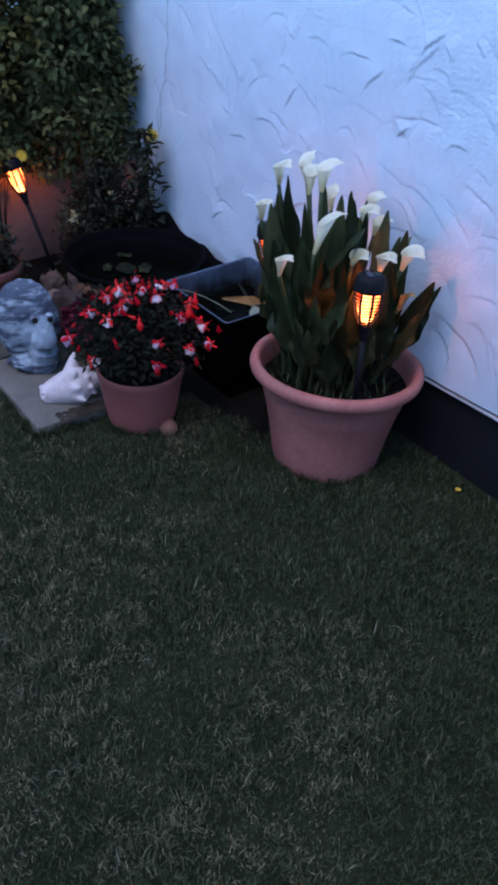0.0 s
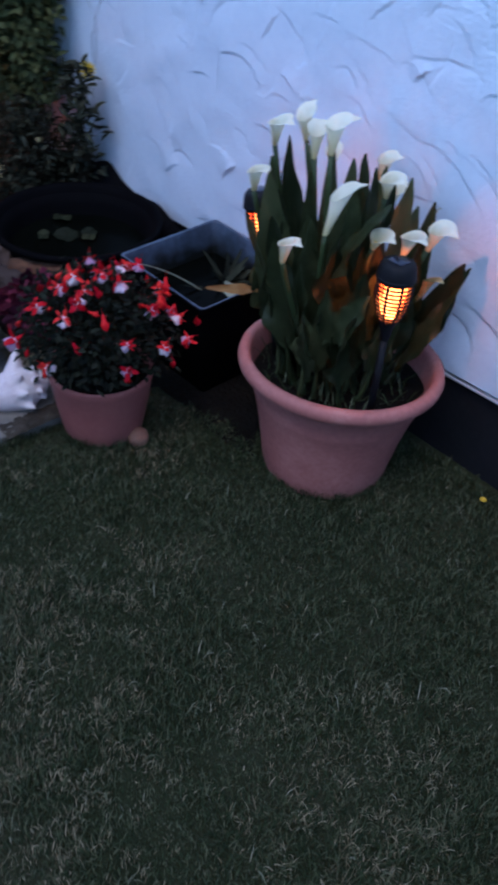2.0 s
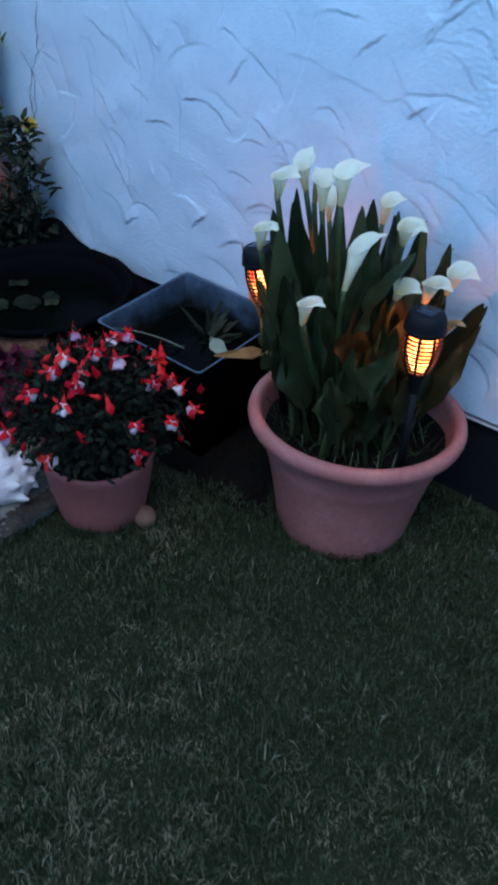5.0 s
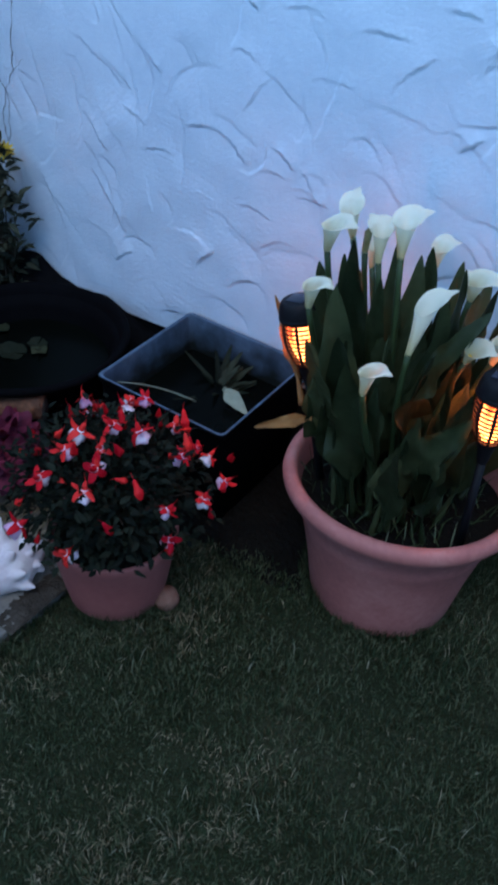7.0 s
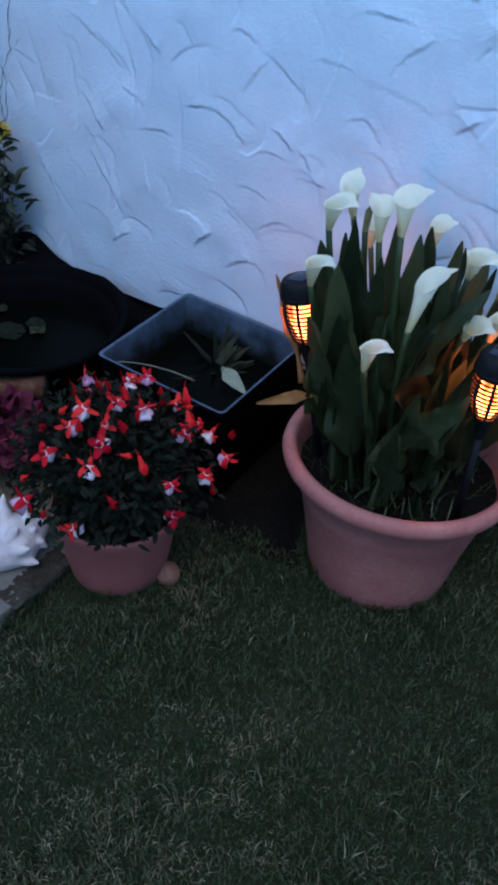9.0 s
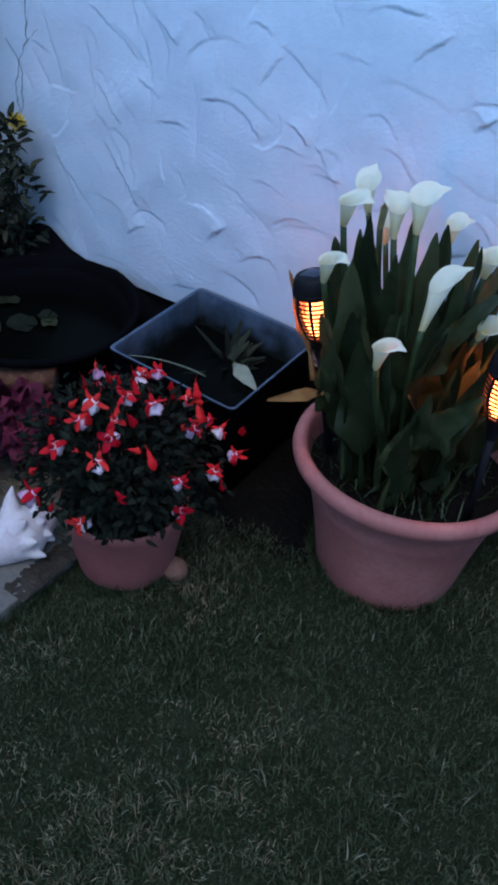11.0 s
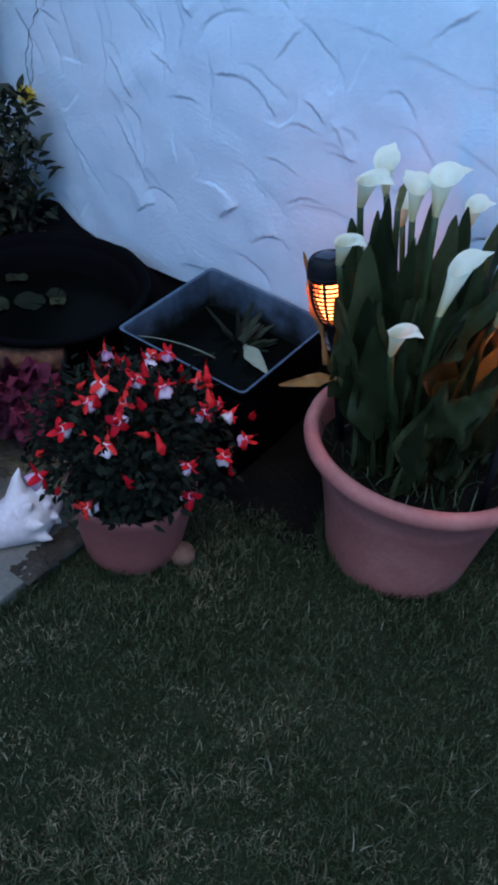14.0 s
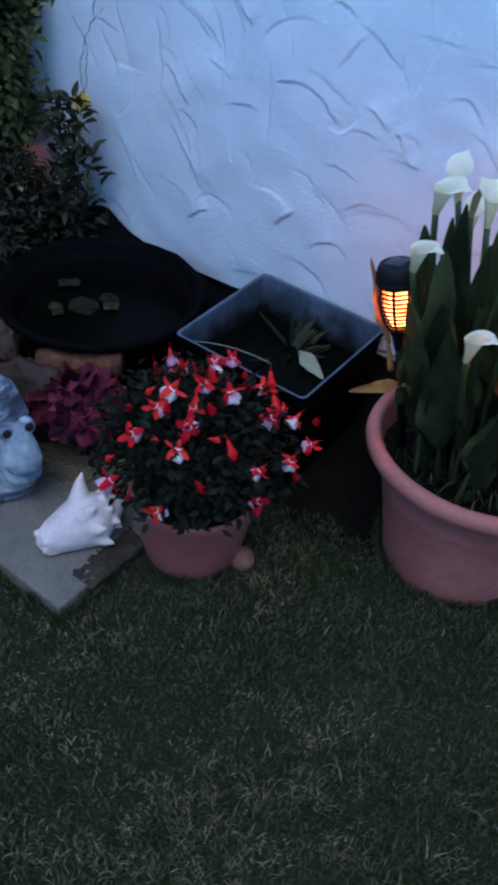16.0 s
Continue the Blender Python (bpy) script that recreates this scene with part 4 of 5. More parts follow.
# foot and tip of single large leaves, width, way the face looks, bend
for k, (b, tip, wd, out, bend) in enumerate((
        ((-1.700, 1.450, 0.50), (-1.585, 1.500, 0.725), 0.066, (-0.2, -0.7, 0.6), -0.4), ((-1.640, 1.430, 0.40), (-1.552, 1.440, 0.560), 0.075, (0.3, -0.7, 0.7), -0.5),
        ((-1.655, 1.400, 0.27), (-1.628, 1.330, 0.516), 0.062, (-0.3, -1.0, 0.25), 0.3), ((-1.600, 1.620, 0.27), (-1.517, 1.735, 0.545), 0.060, (0.2, -0.8, 0.4), 0.3),
        ((-1.570, 1.580, 0.27), (-1.503, 1.690, 0.525), 0.058, (-0.3, -0.8, 0.4), 0.4), ((-1.790, 1.450, 0.27), (-1.815, 1.400, 0.735), 0.072, (-0.2, -0.9, 0.3), 0.1),
        ((-1.750, 1.560, 0.27), (-1.776, 1.643, 0.700), 0.060, (-0.4, -0.8, 0.3), 0.1))):
    part("leaf", calla_leaf(local(b), Vector(local(tip)), wd, out, bend, 0.2, 0.15, 0.12, 91 + k), M_CALLA_LEAF, calla)
part("withered_leaf", calla_leaf(local((-1.885, 1.462, 0.42)), Vector(local((-1.990, 1.500, 0.606))), 0.030, (-0.3, -0.9, 0.2), 0.2, 0.4, 0.1, 0.25, 70), M_CALLA_OLD, calla, "orange-brown withered leaf")
for tip, b, wd, face, bend, stalk in (((-1.886, 1.295, 0.467), (-0.150, -0.150, 0.200), 0.023, -60, 0.3, 0.04),):
    t = Vector(local(tip))
    part("withered_leaf", calla_leaf(b, t, wd, (math.cos(radians(face)), math.sin(radians(face)), 0.6), bend, 0.45, 0.1, stalk, 77), M_CALLA_OLD, calla, "orange-brown withered leaf")


def pot_weeds():
    g = Geo()
    for k in range(110):
        a, r = rnd.uniform(-2.9, 0.6), rnd.uniform(0.08, 0.195)
        p = Vector((r * math.cos(a), r * math.sin(a), -0.004))
        d = Vector((rnd.uniform(-1, 1), rnd.uniform(-1, 1), rnd.uniform(0.4, 1.6))).normalized() * rnd.uniform(0.03, 0.08)
        s = d.cross(Vector((0, 0, 1))).normalized() * 0.0016
        g.add([p - s, p + s, p + d * 0.6 + s * 0.8, p + d * 0.6 - s * 0.8, p + d - Vector((0, 0, 0.006))], [(0, 1, 2, 3), (3, 2, 4)])
    tagged(part("weed_grass", g, M_CALLA_STEM, calla, "thin pale grass weeds"), kind="stuff")


pot_weeds()


# ---- solar torches ----
def torch(foot_at, head_at, group_name, label, stake_low):
    """A stake with a slatted lantern and a solar cap; head_at is the middle of the lantern."""
    f, h = Vector(foot_at), Vector(head_at)
    d = (h - f).normalized()
    q = Vector((0, 0, 1)).rotation_difference(d).to_matrix().to_4x4()
    t = thing("solar_torch", Matrix.Translation(h) @ q, label, "garden torch", group_name)
    ln = (h - f).length
    part("stake", Geo().tube([(0, 0, -ln - stake_low), (0, 0, -ln), (0, 0, -0.095)], [0.003, 0.0080, 0.0080], 12), M_CAP, t)
    part("cup", Geo().lathe([(0.0085, -0.100), (0.011, -0.092), (0.013, -0.074), (0.0175, -0.060), (0.0195, -0.055), (0.0195, -0.052), (0.0, -0.051)], 24), M_CAP, t)
    part("cap", Geo().lathe([(0.0, 0.040), (0.0375, 0.040), (0.0395, 0.043), (0.0398, 0.050), (0.0385, 0.060), (0.036, 0.069), (0.0325, 0.0755), (0.029, 0.0775), (0.0, 0.0780)], 32), M_CAP, t)
    part("cap_rim", Geo().lathe([(0.0392, 0.0400), (0.0410, 0.0420), (0.0410, 0.0465), (0.0392, 0.0485)], 32), M_CAP, t)
    part("solar_panel", bevelled((-0.018, -0.018, 0.0781), (0.018, 0.018, 0.0800), 0.001), M_PANEL, t, "dark blue solar cell")
    prof = lambda z: 0.0375 - 0.0030 * max(0, (z - 0.01) / 0.034) ** 2 - 0.0185 * max(0, (0.01 - z) / 0.066) ** 1.9
    for k in range(8):
        a = 2 * math.pi * k / 8 + 0.3
        zz = np.linspace(-0.054, 0.042, 9)
        rows = [[((prof(z) + dr) * math.cos(a + da), (prof(z) + dr) * math.sin(a + da), z) for dr, da in ((-0.0015, -0.085), (0.0014, -0.075), (0.0014, 0.075), (-0.0015, 0.085))] for z in zz]
        part("cage_bar", Geo().grid(rows, True), M_CAP, t)
    for z in np.linspace(-0.047, 0.0375, 11):
        r = prof(z)
        rows = [[((r + dr) * math.cos(b), (r + dr) * math.sin(b), z + dz) for b in np.linspace(0, 2 * math.pi, 36, endpoint=False)] for dr, dz in ((-0.0012, -0.0015), (0.0012, -0.0015), (0.0012, 0.0015), (-0.0012, 0.0015), (-0.0012, -0.0015))]
        part("cage_ring", Geo().grid(rows, True), M_CAP, t)
    part("flame", Geo().lathe([(0.0, -0.049), (0.012, -0.048), (0.019, -0.032), (0.026, -0.008), (0.028, 0.015), (0.027, 0.036), (0.0, 0.038)], 20), M_FLAME, t, "glowing orange flame light")
    lamp = bpy.data.lights.new("torch_led", "POINT")
    lamp.energy, lamp.color, lamp.shadow_soft_size = 0.62, (1.0, 0.20, 0.045), 0.012
    led = new("torch_led", lamp)
    led.parent = t
    return t


torch((-1.521, 1.478, 0.250), (-1.531, 1.487, 0.552), "solar torches", "black solar flame torch glowing orange among the callas", 0.0)
torch((-1.836, 1.490, 0.239), (-1.909, 1.479, 0.557), "solar torches", "black solar flame torch glowing orange at the large pot's edge", 0.0)
torch((-3.19, 1.385, -0.02), (-3.305, 1.305, 0.375), "solar torches", "leaning black solar flame torch glowing before the low wall", 0.0)


# ---- fuchsia ----
def leaflet(g, p, d, up, length, width, droop=0.2):
    """A small pointed leaf of eight corners, folded along its midrib."""
    d = d.normalized()
    s = d.cross(up)
    s = s.normalized() if s.length > 1e-4 else Vector((1, 0, 0))
    n = s.cross(d)
    a, b, tip = p + d * 0.3 * length, p + d * 0.68 * length - n * droop * 0.2 * length, p + d * length - n * droop * length * 0.5
    w = s * width * 0.5
    f = n * 0.25 * width
    g.add([p, a + w + f, a, a - w + f, b + w * 0.75 + f * 0.6, b, b - w * 0.75 + f * 0.6, tip],
          [(0, 2, 1), (0, 3, 2), (1, 2, 5, 4), (2, 3, 6, 5), (4, 5, 7), (5, 6, 7)])


fuchsia = thing("fuchsia_plant", (SMALL[0], SMALL[1], 0.130), "bushy fuchsia with red and white hanging flowers", "plant")
FC, FR = Vector((0.000, -0.004, 0.140)), Vector((0.214, 0.208, 0.172))


def fuchsia_foliage():
    g, tw = Geo(), Geo()
    for k in range(3600):
        v = Vector((rnd.gauss(0, 1), rnd.gauss(0, 1), rnd.gauss(0.15, 1))).normalized()
        r = rnd.uniform(0.55, 1.0) if k % 4 else (rnd.uniform(0.2, 0.7) if k % 8 else rnd.uniform(0.95, 1.12))
        lump = 0.86 + 0.2 * noise.noise(v * 3.1)
        p = FC + Vector((v.x * FR.x, v.y * FR.y, v.z * FR.z)) * r * lump
        if p.z < (0.116 if rnd.random() < 0.92 else 0.084) + 0.026 * noise.noise(v * 6) or math.hypot(p.x, p.y) > 0.118 + 1.5 * max(0.0, p.z - 0.06):
            continue
        d = v + Vector((rnd.gauss(0, 0.6), rnd.gauss(0, 0.6), rnd.gauss(-0.25, 0.5)))
        leaflet(g, p, d, v + Vector((0, 0, 0.8)), rnd.uniform(0.014, 0.030), rnd.uniform(0.008, 0.014))
    for k in range(26):
        v = Vector((rnd.gauss(0, 1), rnd.gauss(0, 1), rnd.uniform(0.3, 1.6))).normalized()
        end = FC + Vector((v.x * FR.x, v.y * FR.y, v.z * FR.z)) * 0.85
        b = Vector((v.x * 0.03, v.y * 0.03, 0.022))
        tw.tube([b, b.lerp(end, 0.5) + Vector((0, 0, 0.05)), end], [0.0035, 0.0022, 0.0012], 5)
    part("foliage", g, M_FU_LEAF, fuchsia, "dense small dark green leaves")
    tagged(part("stemwork", tw, M_TWIG, fuchsia), kind="stuff")


fuchsia_foliage()


def fuchsia_meshes(seed, opened):
    """Sepals with the tube, and the skirt; hangs along -z from the origin."""
    r0 = random.Random(seed)
    g = Geo().tube([(0.004, 0.002, 0.016), (0.001, 0.001, 0.010), (0, 0, 0.003)], 0.0008, 5).lathe([(0.0010, 0.003), (0.0034, 0.0), (0.0046, -0.006), (0.0054, -0.012), (0.0062, -0.017)], 10)
    for k in range(4):
        a = math.pi / 2 * k + r0.uniform(-0.25, 0.25)
        lift = r0.uniform(-1.1, 0.7)
        rows = []
        for u in np.linspace(0, 1, 7):
            if opened:
                w = 0.0068 * math.sin(math.pi * min(1, 0.28 + 0.66 * u)) ** 0.6
                rr, z = 0.004 + 0.024 * u * math.cos(lift * u), -0.014 + 0.024 * u * math.sin(lift * u) - 0.002 * u
            else:
                rr, z = 0.0080 * math.sin(math.pi * (0.28 + 0.70 * u)), -0.015 - 0.021 * u
                w = 0.0008 + 0.95 * rr
            ca, sa = math.cos(a), math.sin(a)
            rows.append([((rr - (0 if opened else 0.3 * w * q * q)) * ca - q * w * sa, (rr - (0 if opened else 0.3 * w * q * q)) * sa + q * w * ca, z - abs(q) * 0.0016) for q in (-1, -0.5, 0, 0.5, 1)])
        g.grid(rows)
    c = None
    if opened:
        c = Geo()
        rows = []
        for u in np.linspace(0, 1, 7):
            base = 0.0055 + 0.0088 * math.sin(min(1.0, 1.15 * u) * math.pi * 0.55)
            rows.append([((base + 0.0024 * u * math.sin(5 * t + seed)) * math.cos(t), (base + 0.0024 * u * math.sin(5 * t + seed)) * math.sin(t), -0.013 - 0.025 * u * (1 - 0.1 * u + 0.07 * math.sin(3 * t)))
                         for t in np.linspace(0, 2 * math.pi, 18, endpoint=False)])
        rows.append([(0.3 * x, 0.3 * y, z + 0.004) for x, y, z in rows[-1]])
        c.grid(rows, True)
        c = c.mesh("corolla", M_FU_WHITE)
    return g.mesh("fuchsia_flower", M_FU_RED), c


OPEN = [fuchsia_meshes(k, True) for k in range(4)]
BUDS = [fuchsia_meshes(10 + k, False) for k in range(2)]
FU_OPEN = [(-2.242, 1.228, 0.396), (-2.164, 1.249, 0.400), (-2.075, 1.194, 0.419), (-2.141, 1.132, 0.422), (-2.155, 1.077, 0.405), (-2.156, 1.020, 0.369), (-2.063, 1.049, 0.388), (-2.068, 1.070, 0.400),
           (-1.992, 1.239, 0.368), (-1.992, 1.317, 0.323), (-1.943, 1.231, 0.303), (-1.929, 1.119, 0.284), (-2.065, 0.979, 0.280), (-2.116, 1.168, 0.425), (-2.141, 0.979, 0.307)]
FU_BUDS = [(-2.189, 1.059, 0.387), (-2.100, 1.033, 0.384), (-2.126, 1.088, 0.413), (-2.073, 1.087, 0.409), (-2.066, 1.128, 0.417), (-2.003, 1.104, 0.387), (-2.009, 1.030, 0.342), (-1.947, 1.138, 0.342),
           (-1.999, 1.197, 0.389), (-2.075, 1.328, 0.371), (-2.116, 1.304, 0.372), (-2.147, 1.309, 0.396), (-1.938, 1.303, 0.294), (-1.950, 1.288, 0.286), (-1.946, 1.247, 0.257), (-2.176, 1.110, 0.411),
           (-2.090, 1.112, 0.418), (-2.022, 1.279, 0.362), (-1.959, 1.330, 0.322), (-1.931, 1.109, 0.254), (-2.121, 1.204, 0.420), (-2.162, 1.284, 0.384), (-2.166, 0.994, 0.332), (-2.111, 0.975, 0.297),
           (-2.029, 1.086, 0.394), (-2.018, 1.311, 0.329), (-2.165, 1.207, 0.414)]


def place_fuchsia(p, kind_open, size=1.0):
    p = Vector(p) - Vector((SMALL[0], SMALL[1], 0.130))
    v = (p - FC)
    v = Vector((v.x / FR.x, v.y / FR.y, v.z / FR.z)).normalized()
    p = p + v * 0.004 + Vector((0, 0, 0.018 * size))
    m = Matrix.Translation(p) @ Euler((rnd.gauss(0, 0.35) - 0.7 * v.y * 0.6, rnd.gauss(0, 0.35) + 0.5 * v.x, rnd.uniform(0, 6.28))).to_matrix().to_4x4() @ Matrix.Scale(size, 4)
    a, c = rnd.choice(OPEN) if kind_open else rnd.choice(BUDS)
    f = part("flower", a, None, fuchsia, "red fuchsia flower with white skirt" if kind_open else "red closed fuchsia bud", at=m)
    if c:
        part("corolla", c, None, f, "white petal skirt")


for p in FU_OPEN:
    place_fuchsia(p, True, rnd.uniform(0.85, 1.15))
for p in FU_BUDS:
    place_fuchsia(p, rnd.random() < 0.2, rnd.uniform(0.6, 1.05))
for k in range(14):
    a, e = rnd.uniform(0.9, 3.6), rnd.uniform(0.1, 0.9)
    v = Vector((math.cos(a) * math.cos(e), math.sin(a) * math.cos(e), math.sin(e)))
    place_fuchsia((SMALL[0] + FC.x + v.x * FR.x * 0.9, SMALL[1] + FC.y + v.y * FR.y * 0.9, 0.130 + FC.z + v.z * FR.z * 0.9), k % 3 == 0, rnd.uniform(0.6, 1.0))


# ---- square water tub ----
def open_tub(name, lo, hi, z0, z1, thick, taper, label):
    t = thing(name, Matrix.Translation(((lo[0] + hi[0]) / 2, (lo[1] + hi[1]) / 2, z0)) @ Matrix.Rotation(radians(2.0), 4, "X"), label, "tub")
    hx, hy = (hi[0] - lo[0]) / 2, (hi[1] - lo[1]) / 2

    def ring(dx, z, rad=0.014):
        pts = []
        for cx, cy, a0 in ((1, 1, 0), (-1, 1, 90), (-1, -1, 180), (1, -1, 270)):
            for k in range(6):
                a = radians(a0 + 18 * k)
                pts.append((cx * (hx - dx - rad) + rad * math.cos(a), cy * (hy - dx - rad) + rad * math.sin(a), z))
        return pts

    H_ = z1 - z0
    rows = [ring(taper + 0.01, 0.001), ring(taper - 0.004, 0.004), ring(taper * 0.35, H_ * 0.6), ring(0.0055, H_ - 0.022), ring(0.005, H_ - 0.016), ring(0.001, H_ - 0.014), ring(0.0, H_ - 0.004), ring(0.002, H_), ring(0.007, H_),
            ring(0.0085, H_ - 0.002), ring(0.009, H_ - 0.006), ring(0.010, H_ - 0.02), ring(taper * 0.5 + 0.008, H_ * 0.5), ring(taper + 0.02, 0.02)]
    # outer shell takes the pond's near black, rim and inside the grey-blue
    part("outer_shell", Geo().grid(rows[:8], True), M_POND, t, "outside, coloured near black")
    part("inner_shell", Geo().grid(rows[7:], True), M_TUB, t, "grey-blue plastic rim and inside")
    return t


TUB0, TUB1, TUBZ = (-2.397, 1.428), (-2.038, 1.774), 0.292
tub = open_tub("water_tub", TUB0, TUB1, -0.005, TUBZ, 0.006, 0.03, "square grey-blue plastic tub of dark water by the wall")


def water_sheet(parent, hx, hy, z):
    g = Geo()
    g.grid([[(x, y, z) for x in np.linspace(-hx, hx, 12)] for y in np.linspace(-hy, hy, 12)])
    part("water", g, M_WATER, parent, "still dark water")


water_sheet(tub, 0.164, 0.156, 0.200)

aquatic = thing("water_plant", (-2.18, 1.605, 0.075), "strappy marginal water plant growing in the tub", "plant")
# tips of the larger leaves over the water
for k, (x, y, z, wd) in enumerate(((-2.338, 1.669, 0.250, 0.016), (-2.267, 1.642, 0.230, 0.018), (-2.269, 1.705, 0.262, 0.015), (-2.246, 1.738, 0.272, 0.022), (-2.216, 1.742, 0.262, 0.026),
                                    (-2.169, 1.726, 0.250, 0.030), (-2.145, 1.706, 0.226, 0.034), (-2.200, 1.712, 0.245, 0.030), (-2.203, 1.604, 0.216, 0.012), (-2.265, 1.535, 0.213, 0.014), (-2.190, 1.690, 0.222, 0.026))):
    tip = Vector((x + 2.18, y - 1.605, z - 0.075))
    b = Vector((-0.047 + rnd.uniform(-0.010, 0.010), 0.062 + rnd.uniform(-0.010, 0.010), 0.100))
    part("leaf", calla_leaf(b, tip, wd, (tip.x - b.x, tip.y - b.y, 0.12), 0.5, 0.4, 0.05, 0.10, k), M_WATERLEAF, aquatic)
for k in range(16):
    a = rnd.uniform(-0.6, 2.2)
    ln = rnd.uniform(0.04, 0.11)
    tip = Vector((max(-0.19, min(0.12, -0.047 + math.cos(a) * ln)), max(-0.15, min(0.14, 0.062 + math.sin(a) * ln)), 0.128 + 0.4 * ln * rnd.random()))
    part("leaf", calla_leaf((-0.047 + 0.012 * math.cos(a), 0.062 + 0.012 * math.sin(a), 0.105), tip, rnd.uniform(0.014, 0.028), (math.cos(a), math.sin(a), 0.3), 0.6, 0.4, 0.05, 0.10, 20 + k), M_WATERLEAF, aquatic)
part("pale_leaf", calla_leaf((-0.004, 0.022, 0.154), Vector((0.080, -0.002, 0.132)), 0.038, (0.35, -0.6, 0.8), -0.2, 0.16, 0.10, 0.03, 5), M_PALELEAF, aquatic, "pale grey-green drooping leaf")
part("dry_stem", Geo().tube([Vector((-0.045, -0.035, 0.13)).lerp(Vector((-0.185, -0.150, 0.185)), q) + Vector((0, 0, 0.05 * q * (1 - q))) for q in [k / 11 for k in range(12)]], [0.0019 - 0.0010 * k / 11 for k in range(12)], 6), M_PALELEAF, aquatic, "thin straw coloured stem")

# ---- round pond ----
POND = (-2.664, 1.456, 0.0)
pond = thing("round_pond", POND, "round black plastic patio pond with lily pads", "pond")
part("basin", Geo().lathe([(0.000, 0.000), (0.134, 0.000), (0.152, 0.018), (0.188, 0.138), (0.208, 0.220), (0.218, 0.250), (0.240, 0.253), (0.251, 0.259), (0.254, 0.267), (0.251, 0.274), (0.246, 0.276), (0.238, 0.274), (0.231, 0.266), (0.224, 0.248), (0.201, 0.184), (0.179, 0.092)], 64), M_POND, pond)
g = Geo()
g.grid([[(r * math.cos(a), r * math.sin(a), 0.190) for a in np.linspace(0, 2 * math.pi, 40, endpoint=False)] for r in (0.198, 0.13, 0.07, 0.002)], True)
part("water", g, M_WATER, pond, "still dark water")


def lily_pad(x, y, r, turn, tilt):
    g = Geo()
    rows = []
    for q in (0.02, 0.5, 0.85, 1.0):
        rows.append([(q * r * math.cos(a) * (1 + 0.10 * q * math.sin(4 * a + turn) + 0.05 * q * math.sin(9 * a)), q * r * math.sin(a) * (1 + 0.07 * q * math.sin(7 * a + turn)), 0.004 * q * math.sin(3 * a) + 0.006 * q * q) for a in np.linspace(0.06, 6.22, 22)])
    g.grid(rows)
    o = part("lily_pad", g, M_LILY, at=Matrix.Translation((POND[0] + x, POND[1] + y, 0.194)) @ Euler((tilt, tilt * 0.6, turn)).to_matrix().to_4x4())
    tagged(o, "olive green lily pad floating on the pond", "lily pad", "lily pads")


for q in ((-0.055, -0.006, 0.036, 0.4, 0.10), (-0.030, 0.058, 0.027, 2.0, 0.05), (-0.100, -0.058, 0.020, 4.1, 0.03), (-0.080, -0.070, 0.014, 1.0, 0.04), (-0.160, 0.045, 0.028, 3.0, 0.12), (-0.005, 0.040, 0.020, 5.0, 0.02)):
    lily_pad(*q)


def liner_heap():
    """Crumpled black liner bunched behind the pond."""
    g = Geo()
    rows = []
    for x in np.linspace(-3.33, -2.402, 46):
        top = 0.225 + 0.012 * math.sin(23 * x) + 0.018 * noise.noise(Vector((9 * x, 0, 2)))
        top += 0.035 * max(0.0, min(1.0, (-2.86 - x) / 0.08)) * max(0.0, min(1.0, (x + 3.2) / 0.1))
        top -= 0.05 * max(0.0, (x + 2.74) / 0.3) + 0.05 * max(0, (-3.15 - x) / 0.2)
        row = []
        for y, k in ((WALL - 0.004, 0.0), (WALL - 0.006, 0.5), (WALL - 0.008, 0.9), (WALL - 0.02, 1.0), (WALL - 0.045, 0.96), (WALL - 0.08, 0.8), (WALL - 0.12, 0.55), (WALL - 0.16, 0.25), (WALL - 0.19, 0.02)):
            wob = 0.014 * noise.noise(Vector((16 * x, 20 * y, 4)))
            yy = y + (wob if k < 0.95 and y < WALL - 0.01 else 0)
            away = min(1.0, max(0.0, (math.hypot(x - POND[0], yy - POND[1]) - 0.255) / 0.09))
            zz = max(-0.02, top * k + (wob * 0.6 if 0.1 < k < 1 else 0))
            row.append((x, yy, min(zz, 0.215 + 0.14 * away * away * (3 - 2 * away))))
        rows.append(row)
    o = part("pond_liner", g.grid(rows), M_LINER)
    tagged(o, "crumpled black pond liner bunched against the wall", "pond liner")


liner_heap()

# ---- stones, log and rosette in front of the pond ----
def stone(at, r, seed, mat=None, name="stone", label="rough brown stone beside the pond", group="pond stones", block=0.6):
    """A worn, blocky stone."""
    g = Geo()
    b = bmesh.new()
    bmesh.ops.create_icosphere(b, subdivisions=4, radius=1)
    turn_ = Euler((seed, 2 * seed, 0.7 * seed)).to_matrix()
    pts = []
    for q in b.verts:
        p = turn_ @ q.co
        p = Vector([math.copysign(abs(c) ** block, c) for c in p]).normalized().lerp(Vector([math.copysign(abs(c) ** block, c) for c in p]), 0.55)
        p = p * (0.85 + 0.32 * noise.noise(p * 1.6 + Vector((seed, 0, 0))) + 0.12 * noise.noise(p * 5 + Vector((0, seed, 0))))
        pts.append((p.x * r[0], p.y * r[1], p.z * r[2]))
    g.add(pts, [[q.index for q in f.verts] for f in b.faces])
    b.free()
    o = part(name, g, mat or M_STONE, at=Matrix.Translation(at))
    return tagged(o, label, "stone", group)


